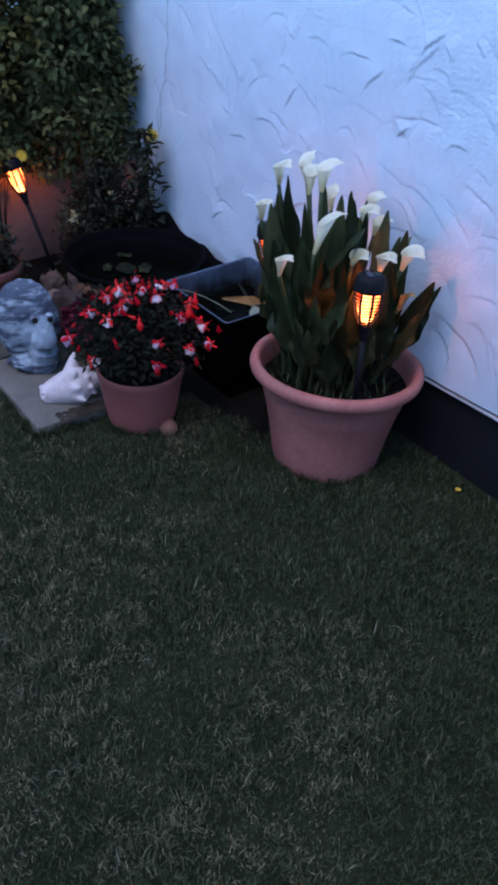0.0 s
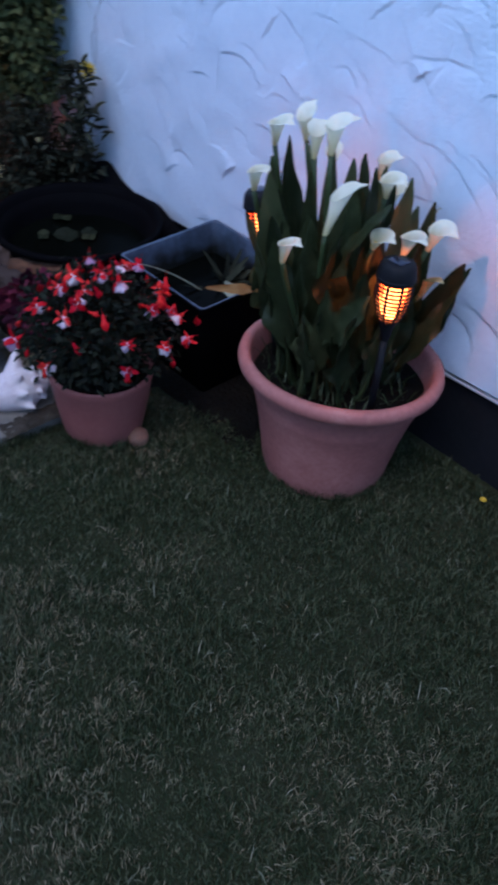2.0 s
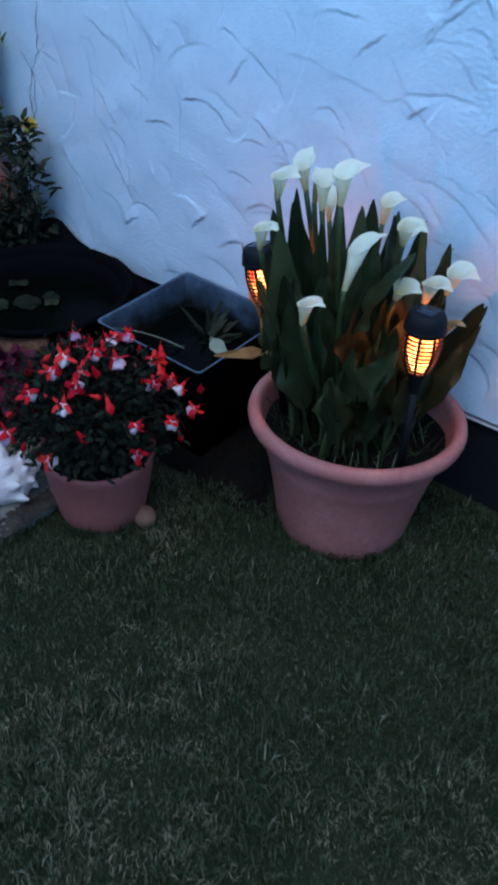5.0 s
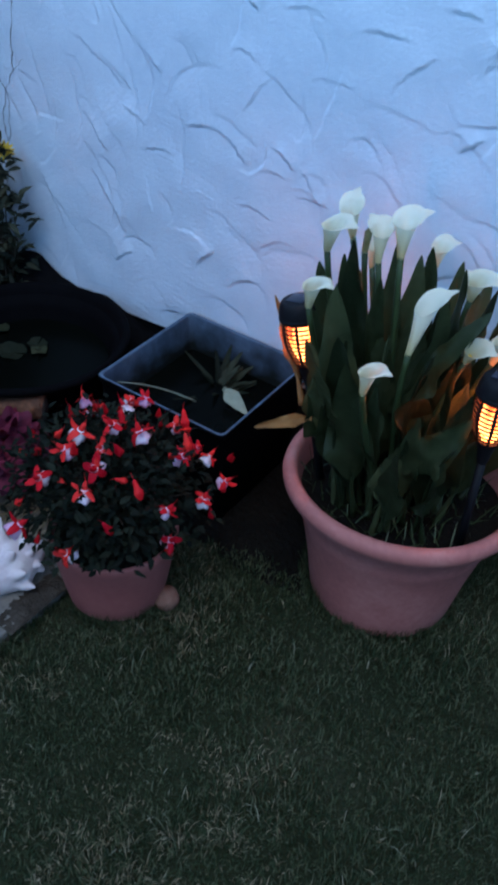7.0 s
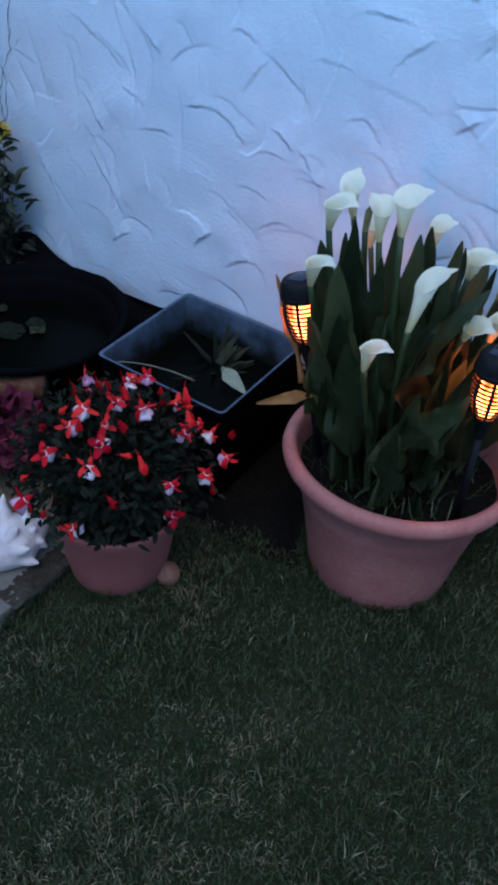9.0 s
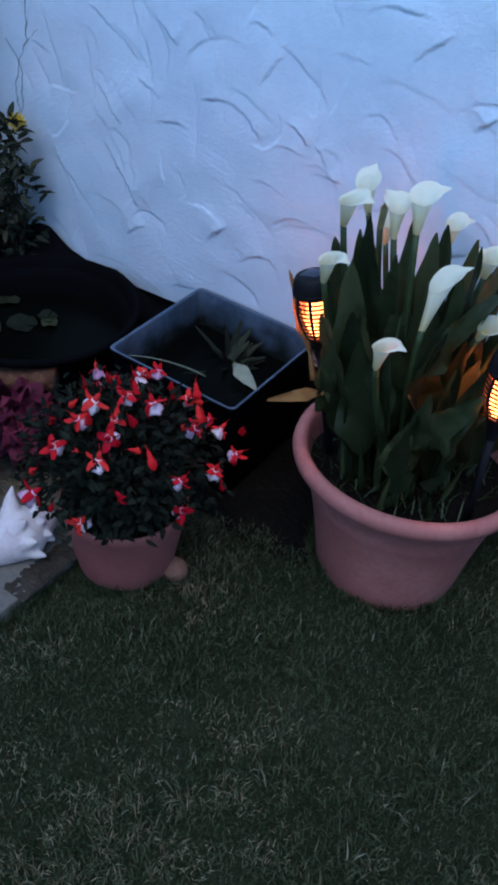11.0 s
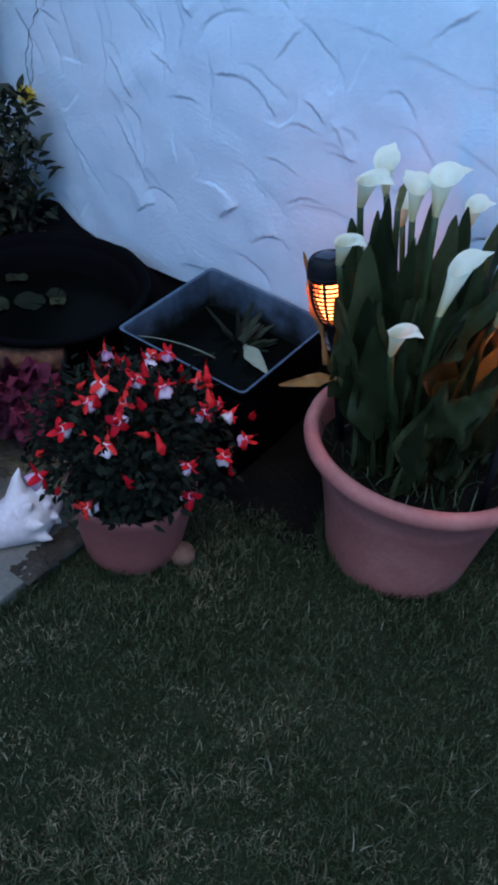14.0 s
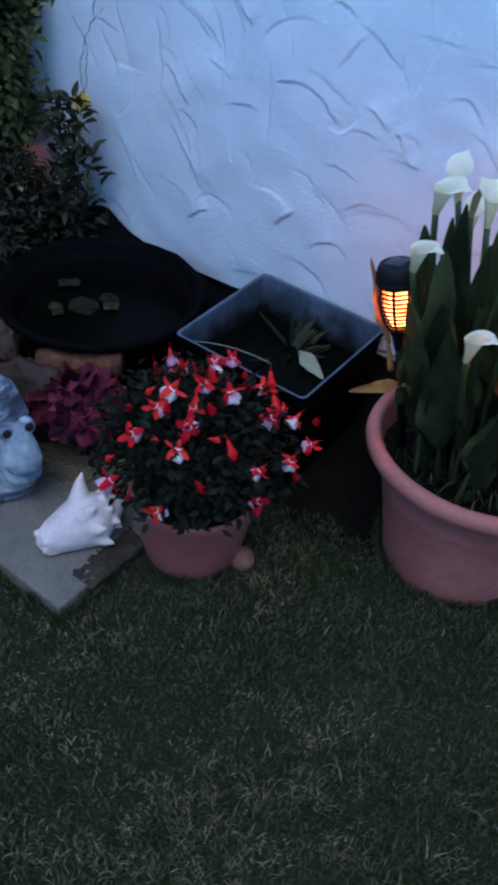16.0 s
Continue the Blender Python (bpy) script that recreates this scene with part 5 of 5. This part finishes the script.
for k, (at, r) in enumerate([((-2.594, 1.183, 0.125), (0.115, 0.055, 0.115)), ((-2.467, 1.257, 0.085), (0.08, 0.05, 0.1)), ((-2.716, 1.151, 0.079), (0.09, 0.06, 0.08)), ((-2.96, 1.268, 0.057), (0.06, 0.05, 0.08)), ((-2.891, 1.339, 0.066), (0.045, 0.04, 0.1)), ((-2.849, 1.219, 0.045), (0.06, 0.05, 0.07)), ((-2.359, 1.286, 0.023), (0.06, 0.05, 0.045))]):
    stone(at, r, 1.7 * k + 0.3)
log = thing("log", (-2.535, 1.272, 0.212), "short brown branch log lying on the stones", "log")
ax = Vector((-0.155, -0.105, -0.012))
pts = [Vector((0.070, 0.046, 0.006 + 0.004 * math.sin(9 * q))) + ax * q for q in (0, 0.15, 0.35, 0.6, 0.85, 1.0)]
g = Geo().tube(pts, [0.029, 0.031, 0.029, 0.032, 0.030, 0.026], 18)
part("bark", g, M_BARK, log)
d = -ax.normalized()
part("end_grain", Geo().tube([pts[0] - d * 0.001, pts[0] + d * 0.003], [0.0275, 0.0262], 18), M_LOGEND, log, "dark sawn log end")

rosette = thing("purple_rosette_plant", (-2.470, 1.196, 0.030), "purple-red ruffled leafy mound beside the statue", "plant")
part("stem", Geo().tube([(0, 0, -0.004), (0, 0, 0.05), (0.004, 0, 0.10)], [0.012, 0.010, 0.006], 8), M_TWIG, rosette)
g = Geo()
for k in range(70):
    zc = 1 - 1.35 * (k + 0.5) / 70
    a = k * 2.39996
    v = Vector((math.sqrt(1 - zc * zc) * math.cos(a), math.sqrt(1 - zc * zc) * math.sin(a), zc))
    c0 = Vector((0, 0, 0.132)) + Vector((v.x * 1.15, v.y * 1.05, v.z)) * rnd.uniform(0.035, 0.080)
    s = v.cross(Vector((rnd.uniform(-1, 1), rnd.uniform(-1, 1), 0.4))).normalized()
    d = (v.cross(s) + v * rnd.uniform(0.2, 0.8)).normalized()
    rad = rnd.uniform(0.022, 0.040)
    rows = []
    for q in (0.05, 0.4, 0.75, 1.0):
        rows.append([c0 + (s * math.cos(t) + d * math.sin(t)) * rad * q + v * (0.25 * rad * q * q + 0.40 * rad * q * math.sin(5 * t + k) + 0.15 * rad * q * math.sin(11 * t + 2 * k)) for t in np.linspace(0, 2 * math.pi, 18, endpoint=False)])
    g.grid(rows, True)
tagged(part("foliage", g, M_ROSETTE, rosette), kind="stuff")


def moss_litter():
    g = Geo()
    for k in range(500):
        p = Vector((rnd.uniform(-2.68, -2.25), rnd.uniform(1.09, 1.26), 0.027 if rnd.random() < 0.8 else 0.045))
        a = rnd.uniform(0, 6.28)
        d = Vector((math.cos(a), math.sin(a), rnd.uniform(0.0, 0.5))) * rnd.uniform(0.02, 0.055)
        s = Vector((-math.sin(a), math.cos(a), 0)) * 0.0012
        g.add([p - s, p + s, p + d + s, p + d - s], [(0, 1, 2, 3)])
    o = part("straw_litter", g, M_STRAW)
    tagged(o, "dry straw and stems scattered on the slab", "litter", kind="stuff")


moss_litter()
tagged(part("pebble", Geo().ball((0, 0, 0), (0.029, 0.027, 0.026), 0.10, 4, 3, 1.0), M_PEBBLE, at=Matrix.Translation((-2.006, 1.192, 0.010))), "small brown round pebble beside the fuchsia pot", "stone")


def fused(ob, voxel, smooth):
    """Melts the lumps of a mesh into one skin."""
    m = ob.modifiers.new("fuse", "REMESH")
    m.mode, m.voxel_size, m.use_smooth_shade = "VOXEL", voxel, True
    s = ob.modifiers.new("soften", "SMOOTH")
    s.factor, s.iterations = 0.5, smooth
    return ob


# ---- snail ornament ----
def snail():
    """A plain snail-like garden ornament: an upright round shell and a blunt head with two raised eyes."""
    g = Geo()
    b = bmesh.new()
    bmesh.ops.create_icosphere(b, subdivisions=5, radius=1)
    pts = []
    for q in b.verts:
        p = q.co
        a, r = math.atan2(p.z, p.y), math.hypot(p.y, p.z)
        spiral = 0.035 * math.sin(2 * math.pi * (r * 2.2) + a) * (1 if p.x > 0 else 0.3)
        k = 1 + 0.06 * noise.noise(p * 3.5) + 0.03 * noise.noise(p * 11) + spiral
        pts.append((p.x * 0.075 * k, p.y * 0.104 * k, 0.152 + p.z * 0.150 * k))
    g.add(pts, [[q.index for q in f.verts] for f in b.faces])
    b.free()
    g.ball((0.040, 0.005, 0.030), (0.064, 0.074, 0.036), 0.15, 7, 4, 2)
    g.tube([(0.045, 0.030, 0.0), (0.066, 0.040, 0.05), (0.082, 0.047, 0.10), (0.086, 0.050, 0.15), (0.085, 0.050, 0.185)], [0.058, 0.050, 0.042, 0.037, 0.028], 24)
    g.tube([(0.080, 0.050, 0.205), (0.094, 0.050, 0.190), (0.110, 0.049, 0.164), (0.126, 0.047, 0.136), (0.134, 0.046, 0.120), (0.136, 0.046, 0.112)], [0.018, 0.028, 0.037, 0.042, 0.034, 0.016], 24)
    g.ball((0.110, 0.048, 0.092), (0.040, 0.043, 0.017), 0.03, 4, 3, 7)
    for k in range(12):
        g.ball((0.034 + 0.012 * (k % 2), -0.074 + 0.0145 * k, 0.026 + 0.012 * math.sin(k * 2.1)), (0.013, 0.010, 0.012), 0.3, 6, 2, k)
    for s in (-1, 1):
        g.ball((0.098, 0.050 + 0.023 * s, 0.205), (0.019, 0.018, 0.020), 0.03, 3, 3, 6)
    o = part("snail_statue", g, M_STATUE)
    o.matrix_basis = pose(-2.572, 1.000, 0.024, 0, 0, -20) @ Matrix.Scale(0.97, 4)
    fused(o, 0.003, 1)
    tagged(o, "weathered grey-white stone snail ornament on the slab", "statue")


painted_eyes(M_STATUE, [(0.114, 0.050 + 0.024 * s, 0.210) for s in (-1, 1)], 0.0090)
snail()


# ---- conch ----
def conch():
    """A big spiked shell lying on its mouth: a fat whorl, a crown of blunt horns and a flared lip."""
    g = Geo()
    a0, a1 = Vector((-2.319, 0.945, 0.050)), Vector((-2.258, 1.082, 0.089))
    ax = (a1 - a0).normalized()
    side = ax.cross(Vector((0, 0, 1))).normalized()
    up = side.cross(ax)
    c = lambda u, s, h: a0.lerp(a1, u) + side * s + up * h
    pts = [c(u, 0, 0) for u in (-0.16, -0.13, -0.06, 0.05, 0.25, 0.45, 0.62, 0.72, 0.82, 0.92, 1.02, 1.12)]
    g.tube(pts, [0.004, 0.015, 0.026, 0.036, 0.046, 0.055, 0.060, 0.055, 0.044, 0.034, 0.022, 0.006], 28)
    for ang, ln, wd in ((112, 0.064, 0.020), (60, 0.034, 0.020), (150, 0.036, 0.018), (20, 0.032, 0.019), (-18, 0.036, 0.018), (190, 0.03, 0.018)):
        q = side * math.cos(radians(ang)) + up * math.sin(radians(ang))
        foot_ = c(0.50, 0, 0) + q * 0.030
        d = (q * 0.95 + ax * 0.25).normalized()
        p = c(0.60, 0, 0) + q * 0.040
        g.tube([foot_, p, p + d * ln * 0.35, p + d * ln * 0.7 + ax * 0.004, p + d * ln + ax * 0.012], [0.010, wd * 1.5, wd * 1.0, wd * 0.55, wd * 0.12], 10)
    for k in range(8):
        q = side * math.cos(0.8 * k) + up * math.sin(0.8 * k)
        p = c(0.86, 0, 0) + q * 0.026
        g.tube([p, p + (q + ax * 0.4) * 0.014, p + (q + ax * 0.5) * 0.022], [0.013, 0.009, 0.003], 8)
    for s_, h_ in ((0.020, -0.012), (-0.018, 0.006)):
        g.tube([c(0.2, s_ * 0.6, h_ * 0.6), c(0.0, s_, h_), c(-0.10, s_ * 1.1, h_ * 1.05)], [0.020, 0.015, 0.006], 8)
    for k in range(9):
        q = side * math.cos(0.7 * k) + up * math.sin(0.7 * k)
        p = c(-0.08 + 0.03 * (k % 3), 0, 0) + q * 0.022
        g.ball(p, 0.009, 0.3, 5, 2, k)
    o = part("conch_shell", g, M_SHELL)
    fused(o, 0.0021, 5)
    tagged(o, "pale pink spiked conch shell lying on the slab", "seashell")


conch()


# ---- shrub above the low wall ----
def shrub():
    s = thing("shrub", (-3.85, 1.1, 0.0), "dense olive green leafy shrub spilling over the low wall", "shrub")
    g, lit_leaves, tw = Geo(), Geo(), Geo()
    O = Vector((-3.85, 1.1, 0.0))
    for k in range(900):
        c = Vector((rnd.uniform(-3.74, -3.42) - (0.6 if 640 < k else 0.32 if k > 420 else 0), rnd.uniform(0.2, 1.70), rnd.uniform(0.41, 1.35) if k % 3 else rnd.uniform(0.38, 0.70)))
        if k >= 800:
            c = Vector((rnd.uniform(-3.46, -3.27), rnd.uniform(1.48, 1.72), rnd.uniform(0.44, 1.30))) if k % 3 else Vector((rnd.uniform(-3.32, -3.20), rnd.uniform(1.62, 1.72), rnd.uniform(0.44, 0.86)))
        c.x -= 0.08 * max(0, (c.z - 0.79)) + 0.10 * noise.noise(c * 2.2)
        rad = rnd.uniform(0.07, 0.14) * (0.75 if k >= 800 else 1)
        # clusters towards small y get the lit leaf colour, for the brighter side
        lit_side = noise.noise(c * 3.1) + 0.9 * (0.95 - c.y) + 0.25 * (0.69 - c.z) > -0.12 and k <= 420
        for q in range(62):
            v = Vector((rnd.gauss(0, 1), rnd.gauss(0, 1), rnd.gauss(0, 1))).normalized()
            p = c + v * rad * rnd.uniform(0.55, 1.05)
            if p.y > WALL - 0.05 or (p.z < 0.352 and p.x < -3.40) or p.z < 0.335:
                continue
            d = v + Vector((rnd.gauss(0.3, 0.5), rnd.gauss(-0.2, 0.5), rnd.gauss(0, 0.5)))
            leaflet(lit_leaves if lit_side and q % 4 else g, p - O, d, v + Vector((0.4, -0.2, 0.8)), rnd.uniform(0.024, 0.046) * (1.3 if 640 < k < 800 else 1), rnd.uniform(0.013, 0.025) * (1.3 if 640 < k < 800 else 1))
        if k % 16 == 0:
            tw.tube([(0, rnd.uniform(-0.2, 0.2), 0.0), (c - O) * 0.6 + Vector((0, 0, 0.1)), c - O], [0.012, 0.007, 0.003], 6)
    for end in ((-3.120, 1.745, 0.745), (-3.150, 1.745, 0.722), (-3.130, 1.740, 0.770), (-3.240, 1.730, 0.860)):
        e = Vector(end) - O
        tw.tube([e + Vector((-0.25, -0.15, -0.02)), e + Vector((-0.1, -0.03, 0.01)), e], [0.005, 0.003, 0.0015], 5)
        for q in range(26):
            p = e + Vector((rnd.gauss(-0.03, 0.03), rnd.gauss(-0.01, 0.015), rnd.gauss(0, 0.025)))
            leaflet(g, p, Vector((rnd.gauss(0.4, 0.6), rnd.gauss(-0.2, 0.5), rnd.gauss(0.2, 0.6))), Vector((0, -0.5, 1)), rnd.uniform(0.025, 0.045), 0.018)
    tuft = Geo()
    e = Vector((-3.303, 1.737, 0.955)) - O
    tw.tube([e + Vector((-0.3, -0.2, -0.05)), e + Vector((-0.12, -0.05, 0.0)), e], [0.006, 0.004, 0.002], 5)
    for q in range(9):
        leaflet(tuft, e + Vector((rnd.gauss(0, 0.025), rnd.gauss(-0.01, 0.012), rnd.gauss(0, 0.03))), Vector((rnd.gauss(0.3, 0.6), rnd.gauss(-0.3, 0.5), rnd.gauss(0.1, 0.6))), Vector((0.3, -0.6, 0.7)), rnd.uniform(0.03, 0.045), 0.022)
    part("yellow_leaves", tuft, M_YELLOW_LEAF, s, "yellowed leaves at a branch tip")
    part("foliage", g, M_BUSH, s)
    part("young_foliage", lit_leaves, M_BUSH_LIT, s, "olive-yellow leaves coloured lighter as if lit")
    tagged(part("branchwork", tw, M_TWIG, s), kind="stuff")


shrub()


def daisy(parent, p, facing, r, mat, name="flower"):
    """A small flower with separate petals round a raised middle."""
    g = Geo()
    for k in range(13):
        a = 2 * math.pi * k / 13
        rows = []
        for u in np.linspace(0, 1, 4):
            w = 0.16 * r * math.sin(math.pi * (0.25 + 0.65 * u))
            rows.append([(u * r * math.cos(a) - q * w * math.sin(a), u * r * math.sin(a) + q * w * math.cos(a), 0.15 * r * u * u + 0.04 * r * (k % 2)) for q in (-1, 0, 1)])
        g.grid(rows)
    for k in range(9):
        a = 2 * math.pi * k / 9 + 0.2
        rows = []
        for u in np.linspace(0, 1, 4):
            w = 0.15 * r * math.sin(math.pi * (0.25 + 0.65 * u))
            rows.append([(0.62 * u * r * math.cos(a) - q * w * math.sin(a), 0.62 * u * r * math.sin(a) + q * w * math.cos(a), 0.12 * r + 0.3 * r * u * u) for q in (-1, 0, 1)])
        g.grid(rows)
    g.ball((0, 0, 0.14 * r), (0.22 * r, 0.22 * r, 0.2 * r), 0.1, 5, 2)
    q = Vector((0, 0, 1)).rotation_difference(Vector(facing)).to_matrix().to_4x4()
    return part(name, g, mat, parent, at=Matrix.Translation(p) @ q)


def bed_plant(name, at, spread, count, size, label, mat=None, up=0.3, seed=1, low=0.05):
    r0 = random.Random(seed)
    o = thing(name, at, label, "plant")
    g, tw = Geo(), Geo()
    for k in range(count):
        v = Vector((max(-0.95, min(0.95, r0.gauss(0, 0.5))), max(-0.95, min(0.95, r0.gauss(0, 0.5))), r0.uniform(low, 1)))
        v.z *= 1 - 0.35 * (v.x * v.x + v.y * v.y) * (1 if spread[2] < 0.5 else 0)
        p = Vector((v.x * spread[0], v.y * spread[1], v.z * spread[2]))
        if p.y + at[1] > WALL - 0.03:
            p.y = WALL - 0.03 - at[1]
        d = Vector((r0.gauss(0.2, 0.7), r0.gauss(-0.2, 0.7), r0.gauss(up, 0.5)))
        leaflet(g, p, d, Vector((r0.gauss(0, 0.3), r0.gauss(-0.3, 0.3), 1)), r0.uniform(*size), r0.uniform(0.4, 0.55) * size[0])
        if k % 22 == 0:
            tw.tube([(v.x * 0.02, v.y * 0.02, -0.005), p * 0.5 + Vector((0, 0, 0.04)), p], [0.004, 0.003, 0.0015], 5)
    part("foliage", g, mat or M_DARKLEAF, o)
    tagged(part("stemwork", tw, M_TWIG, o), kind="stuff")
    return o


climber = bed_plant("corner_plant", (-3.00, 1.69, 0.0), (0.085, 0.045, 0.575), 520, (0.034, 0.056), "thin climbing plant with yellow flower against the wall", seed=3)
daisy(climber, (0.026, 0.030, 0.568), (0.7, -0.6, 0.35), 0.026, M_YELLOW)
mound = bed_plant("dark_bed_plant", (-3.13, 1.57, 0.0), (0.13, 0.17, 0.47), 2900, (0.024, 0.042), "dark leafy bed plant with cream flowers behind the pond", seed=5)
daisy(mound, (-0.005, -0.118, 0.255), (0.8, -0.5, 0.35), 0.030, M_CREAM)
daisy(mound, (0.05, 0.02, 0.345), (0.8, -0.5, 0.35), 0.014, M_CREAM)
side = bed_plant("side_pot_plant", (SIDE[0], SIDE[1], SIDE[2] + 0.152), (0.12, 0.12, 0.19), 900, (0.024, 0.04), "dark leafy plant in the side pot", seed=9)
# this sprig's yellow is light on its leaves, painted as leaf colour
yb = bed_plant("lit_sprig", (-3.32, 1.22, 0.0), (0.05, 0.07, 0.50), 90, (0.03, 0.05), "leafy sprig coloured yellowish as if lit, beside the leaning torch", M_BUSH_LIT, seed=12, low=0.72)
daisy(yb, (0.0, 0.12, 0.455), (0.8, -0.4, 0.4), 0.024, M_YELLOW)

# ---- fallen petal on the lawn ----
g = Geo().grid([[(0.0085 * u * math.cos(a) * (1 + 0.1 * math.sin(3 * a)), 0.0085 * u * math.sin(a), 0.003 * u * u) for a in np.linspace(0, 6.283, 14, endpoint=False)] for u in (1, 0.6, 0.05)], True)
tagged(part("fallen_petal", g, M_YELLOW, at=Matrix.Translation((-1.306, 1.714, 0.014))), "small fallen yellow petal on the lawn", "petal")
